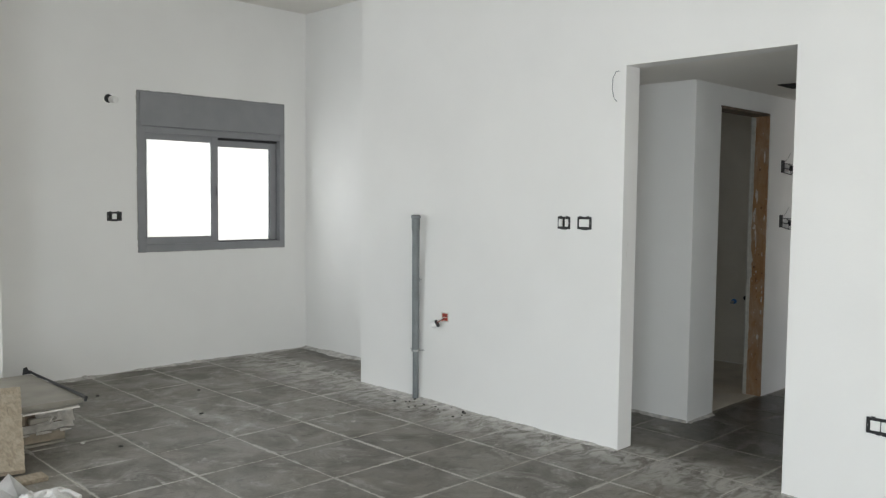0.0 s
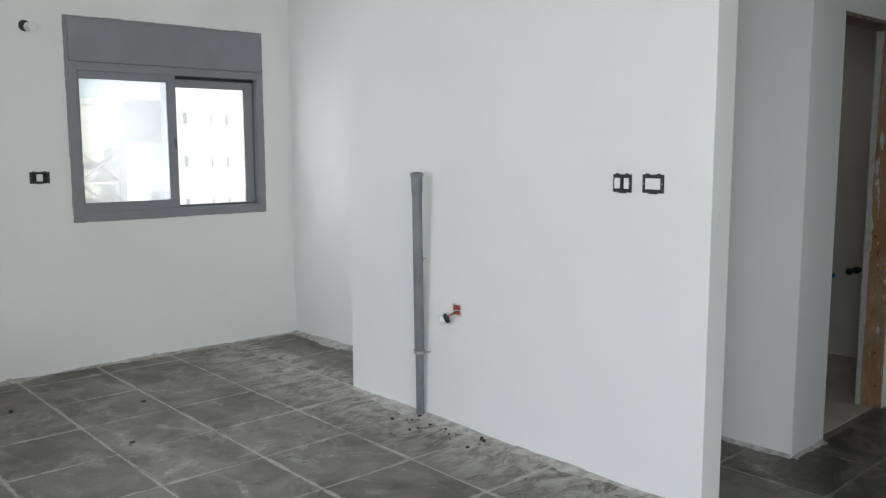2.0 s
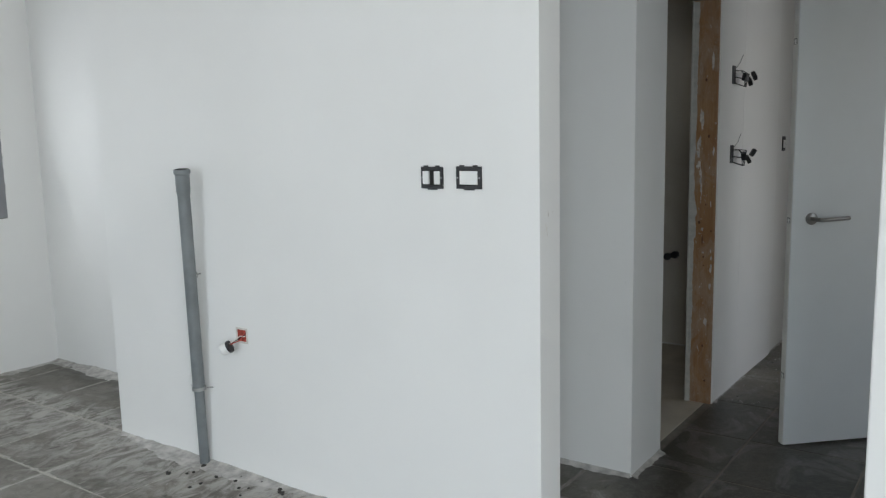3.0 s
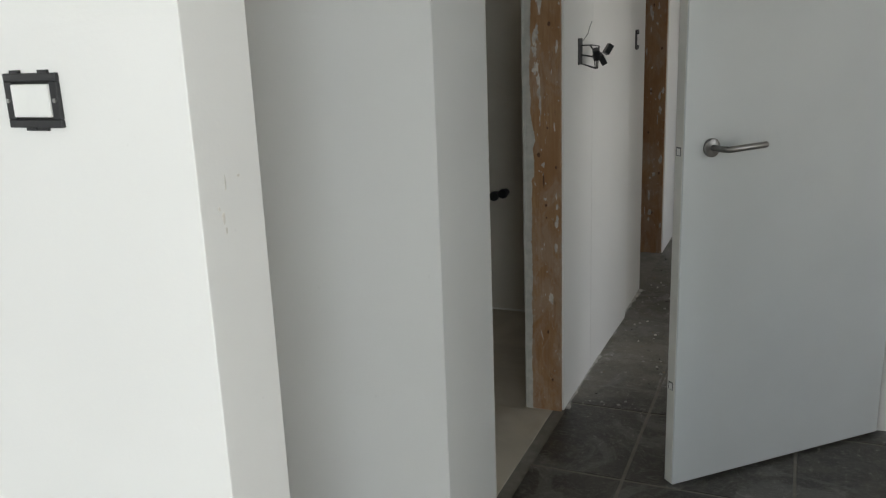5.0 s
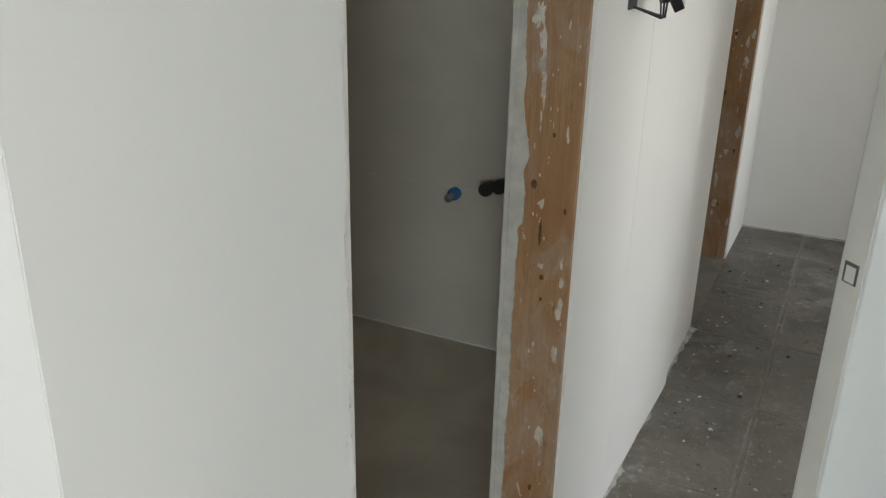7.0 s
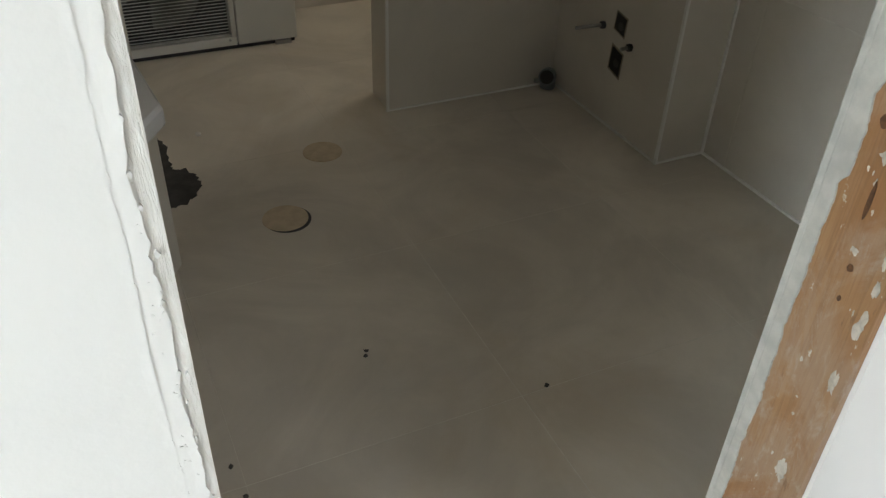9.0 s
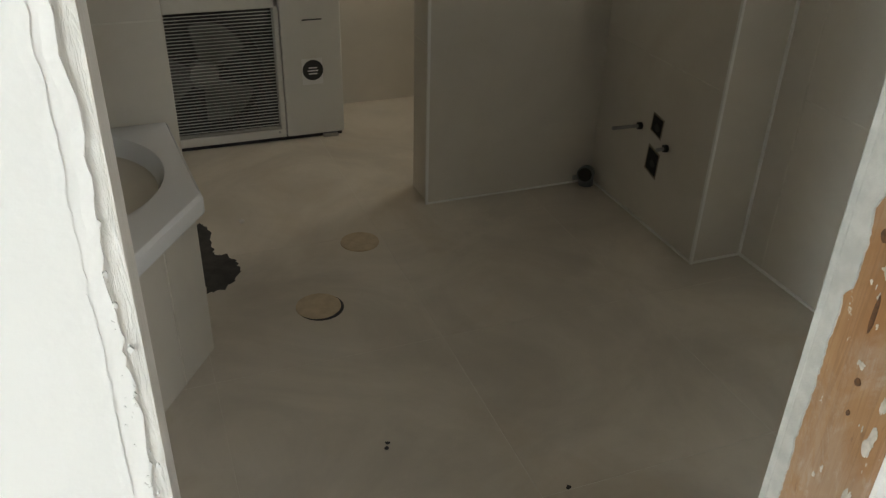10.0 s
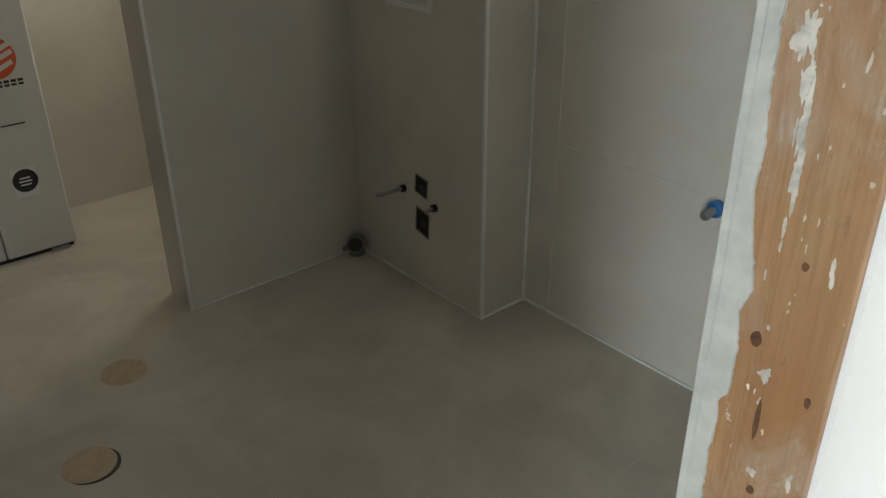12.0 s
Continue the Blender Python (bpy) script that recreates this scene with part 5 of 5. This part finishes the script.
tagged(finish("floor_stain", prism(ragged, 0.0, 0.0014), SOOT), "dark damp mortar patch on the floor beside the bath", "stain")

def crumb(x, y, z, r, material, label, seed):
    rng = random.Random(seed)
    bm = bmesh.new()
    bmesh.ops.create_icosphere(bm, subdivisions=1, radius=r)
    for v in bm.verts:
        v.co = Vector((v.co.x * rng.uniform(0.6, 1.3), v.co.y * rng.uniform(0.6, 1.3), max(0.0, v.co.z * 0.6 * rng.uniform(0.6, 1.2) + r * 0.3)))
    return tagged(finish("crumb", moved(bm, Matrix.Translation((x, y, z))), material), label, "rubble", "loose crumbs")


crumb(5.455, 4.86, 0, 0.014, PAPER, "white plaster crumb on the bathroom floor", 1)
for i, (x, y) in enumerate([(5.605, 3.705), (5.598, 3.69), (5.25, 3.5), (5.26, 3.42), (5.93, 3.45)]):
    crumb(x, y, 0, 0.006, SOOT, "small dark speck of dirt on the bathroom floor", 10 + i)
ORIGIN[0] = Vector((0, 0, 0))
for i in range(34):
    rng = random.Random(200 + i)
    d = abs(rng.gauss(0, 0.10)) + 0.03
    crumb(CX - d, 4.40 + rng.uniform(-0.55, 0.15), 0, rng.uniform(0.004, 0.013), SOOT if i % 3 else SCREED, "small dark mortar crumb below the pipe", 300 + i)
for i in range(96):
    rng = random.Random(600 + i)
    crumb(rng.uniform(5.95, 8.5), HY - abs(rng.gauss(0, 0.22)) - 0.04, 0, rng.uniform(0.002, 0.008), [SCREED, PAPER, CARTON, SOOT][i % 4], "plaster crumb on the hall floor", 700 + i)
for i, x in enumerate((1.98, 2.05, 2.56, 2.95, 2.99, 3.46, 3.95)):
    crumb(x, WY - 0.012, 0, 0.016 + 0.005 * (i % 3), SCREED, "lump of plaster against the foot of the wall", 800 + i)
for i, (x, y) in enumerate([(2.03, 4.66), (1.9, 4.86), (3.0, 5.6), (3.3, 4.2), (2.7, 5.0), (3.8, 3.1), (3.85, 1.5), (3.7, 1.6), (2.4, 5.9)]):
    crumb(x, y, 0, 0.014, SOOT if i % 2 == 0 else SCREED, "lump of mortar on the dusty tiles", 900 + i)

ORIGIN[0] = BATH
# flat grey panel drawn for the pane of a small window
hatch = thing("alcove_window", (6.13, 5.84, 0.9), "small white-framed window behind the outdoor unit, its pane a grey panel", "panel")
part("panel", boxed(5.92, 6.21, 5.830, 5.838, 0.915, 1.30), PVC, hatch)
bm = bmesh.new()
box(bm, 5.90, 6.228, 5.824, 5.84, 0.897, 0.915)
box(bm, 6.21, 6.228, 5.824, 5.84, 0.915, 1.32)
box(bm, 5.90, 6.21, 5.824, 5.84, 1.30, 1.32)
part("frame", bm, TRIM, hatch)


# ---- outdoors ----
ORIGIN[0] = Vector((0, 0, 0))
structure("ground", boxed(-400, 400, 7.0, 600, -9.4, -9.0), EARTH, "pale earth around the houses", "ground")


def apartment_block(x0, x1, y0, depth, z0, storeys, material, columns, label, balcony, rise=3.0):
    ob = thing("apartment_building", ((x0 + x1) / 2, y0, z0), label, "building")
    top = z0 + storeys * rise
    part("wall", boxed(x0, x1, y0, y0 + depth, z0, top), material, ob)
    part("roof", boxed(x0 - 0.15, x1 + 0.15, y0 - 0.15, y0 + depth, top, top + 0.5), material, ob)
    for s in range(storeys):
        z = z0 + s * rise
        for x, wide, low, high in columns:
            win = part("window", boxed(x, x + wide, y0 - 0.03, y0 + 0.02, z + low, z + high), OUT_GREY, ob)
            part("pane", boxed(x + 0.06, x + wide - 0.06, y0 - 0.05, y0 - 0.031, z + low + 0.06, z + high - 0.06), OUT_PANE, win)
        if balcony:
            a, b = balcony
            deck = part("balcony", boxed(a, b, y0 - 1.4, y0 + 0.02, z - 0.1, z + 0.1), material, ob)
            part("parapet", boxed(a, b, y0 - 1.4, y0 - 1.25, z + 0.1, z + 1.0), OUT_GREY, deck)
    return ob


apartment_block(29.6, 47.0, 64.0, 2.6, -11.45, 6, OUT_WALL, [(30.2, 0.42, 1.0, 2.0), (32.52, 0.22, 0.95, 1.95), (33.9, 0.22, 0.95, 1.95)], "white apartment block with small dark windows", None, 3.4)
apartment_block(10.0, 31.5, 70.0, 12, -10.2, 5, OUT_BEIGE, [(15.0, 1.4, 0.7, 2.1), (21.2, 1.2, 0.7, 2.1), (29.6, 0.7, 1.5, 2.3)], "pale beige apartment block with balconies", (12.0, 19.0))
scaffold = thing("scaffold", (25, 68.3, -9), "pale scaffold with crossed braces before a facade", "scaffold")
for x in (20.6, 23.6, 26.6):
    part("pole", boxed(x, x + 0.08, 68.2, 68.28, -9.0, 1.6), OUT_GREY, scaffold)
for z in (-4.45, -1.5, 1.45):
    part("deck", boxed(20.5, 26.7, 68.1, 68.7, z, z + 0.12), OUT_GREY, scaffold)
for x, z in ((20.6, -1.3), (23.6, -1.3), (25.6, -4.3)):
    part("brace", tubed([(x, 68.25, z), (x + 3.0, 68.25, z + 2.4)], 0.06, 6), ALU, scaffold)
    part("brace", tubed([(x + 3.0, 68.3, z), (x, 68.3, z + 2.4)], 0.06, 6), ALU, scaffold)
annex = thing("low_annex", (28.6, 68, -9), "low white annex with a flat roof before a beige facade", "building")
part("wall", boxed(26.75, 30.9, 67.0, 69.9, -9.0, 1.5), OUT_WALL, annex)
part("roof", boxed(26.5, 31.0, 66.8, 69.9, 1.5, 1.8), OUT_WALL, annex)
for z in (-2.9, 0.15):
    win = part("window", boxed(28.7, 29.5, 66.97, 67.02, z, z + 0.9), OUT_GREY, annex)
    part("pane", boxed(28.76, 29.44, 66.95, 66.969, z + 0.06, z + 0.84), OUT_PANE, win)


# ---- floor tiles ----
def tile_mesh(name, wide, deep, high, chamfer, material):
    bm = bmesh.new()
    a, b = [(-wide / 2, -deep / 2), (wide / 2, -deep / 2), (wide / 2, deep / 2), (-wide / 2, deep / 2)], 1 - 2 * chamfer / wide
    rings = [[bm.verts.new((x, y, -0.01)) for x, y in a], [bm.verts.new((x, y, high - chamfer)) for x, y in a], [bm.verts.new((x * b, y * b, high)) for x, y in a]]
    for r, q in zip(rings, rings[1:]):
        for k in range(4):
            bm.faces.new((r[k], r[(k + 1) % 4], q[(k + 1) % 4], q[k]))
    bm.faces.new(rings[-1])
    bmesh.ops.recalc_face_normals(bm, faces=bm.faces[:])
    mesh = bpy.data.meshes.new(name)
    bm.to_mesh(mesh)
    bm.free()
    mesh.materials.append(material)
    return mesh


PITCH, GX, GY = 0.4815, 2.109, 2.487


def lay(parent, mesh, x, y, z, turn=0.0):
    ob = new("tile", mesh)
    ob.parent = parent
    ob.location, ob.rotation_euler = (x, y, z), (0, 0, turn)


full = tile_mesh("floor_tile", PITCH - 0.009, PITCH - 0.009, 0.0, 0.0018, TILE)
rng = random.Random(77)
far_tiles = bmesh.new()
for i in range(-9, 14):
    for j in range(-10, 9):
        x, y = GX + (i + 0.5) * PITCH, GY + (j + 0.5) * PITCH
        if y > WY + 0.1 or x > 8.9 or x < -2.3 or y < -2.3:
            continue
        if x > 4.9 and y > HY - 0.2:
            continue
        if CX + 0.25 < x < 4.9 and 3.95 < y < 5.0:
            continue
        if y < -0.6 or x < -0.6 or (x > CX + 0.25 and y < 1.4):
            half = (PITCH - 0.009) / 2
            box(far_tiles, x - half, x + half, y - half, y + half, -0.01, 0.0)
            continue
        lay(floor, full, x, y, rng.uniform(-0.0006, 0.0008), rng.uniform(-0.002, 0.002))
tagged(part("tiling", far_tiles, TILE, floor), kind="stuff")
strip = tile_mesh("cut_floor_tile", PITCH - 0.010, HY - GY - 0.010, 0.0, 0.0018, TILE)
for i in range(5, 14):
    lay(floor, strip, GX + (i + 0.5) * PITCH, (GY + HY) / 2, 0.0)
big = tile_mesh("bathroom_tile", 0.5982, 0.5982, 0.0, 0.0006, BFLOOR)
cut = tile_mesh("cut_bathroom_tile", 0.346, 0.5982, 0.0, 0.0006, BFLOOR)
for j in range(0, 2):
    lay(bath_floor, cut, 5.075, 2.815 + (j + 0.5) * 0.6, 0.0)
for i in range(-3, 2):
    for j in range(0, 6):
        x, y = 5.848 + (i + 0.5) * 0.6, 2.815 + (j + 0.5) * 0.6
        if y > 4.9 and x < 4.5:
            continue
        if x < 4.95 and y < 3.9:
            continue
        lay(bath_floor, big, x, y, 0.0)
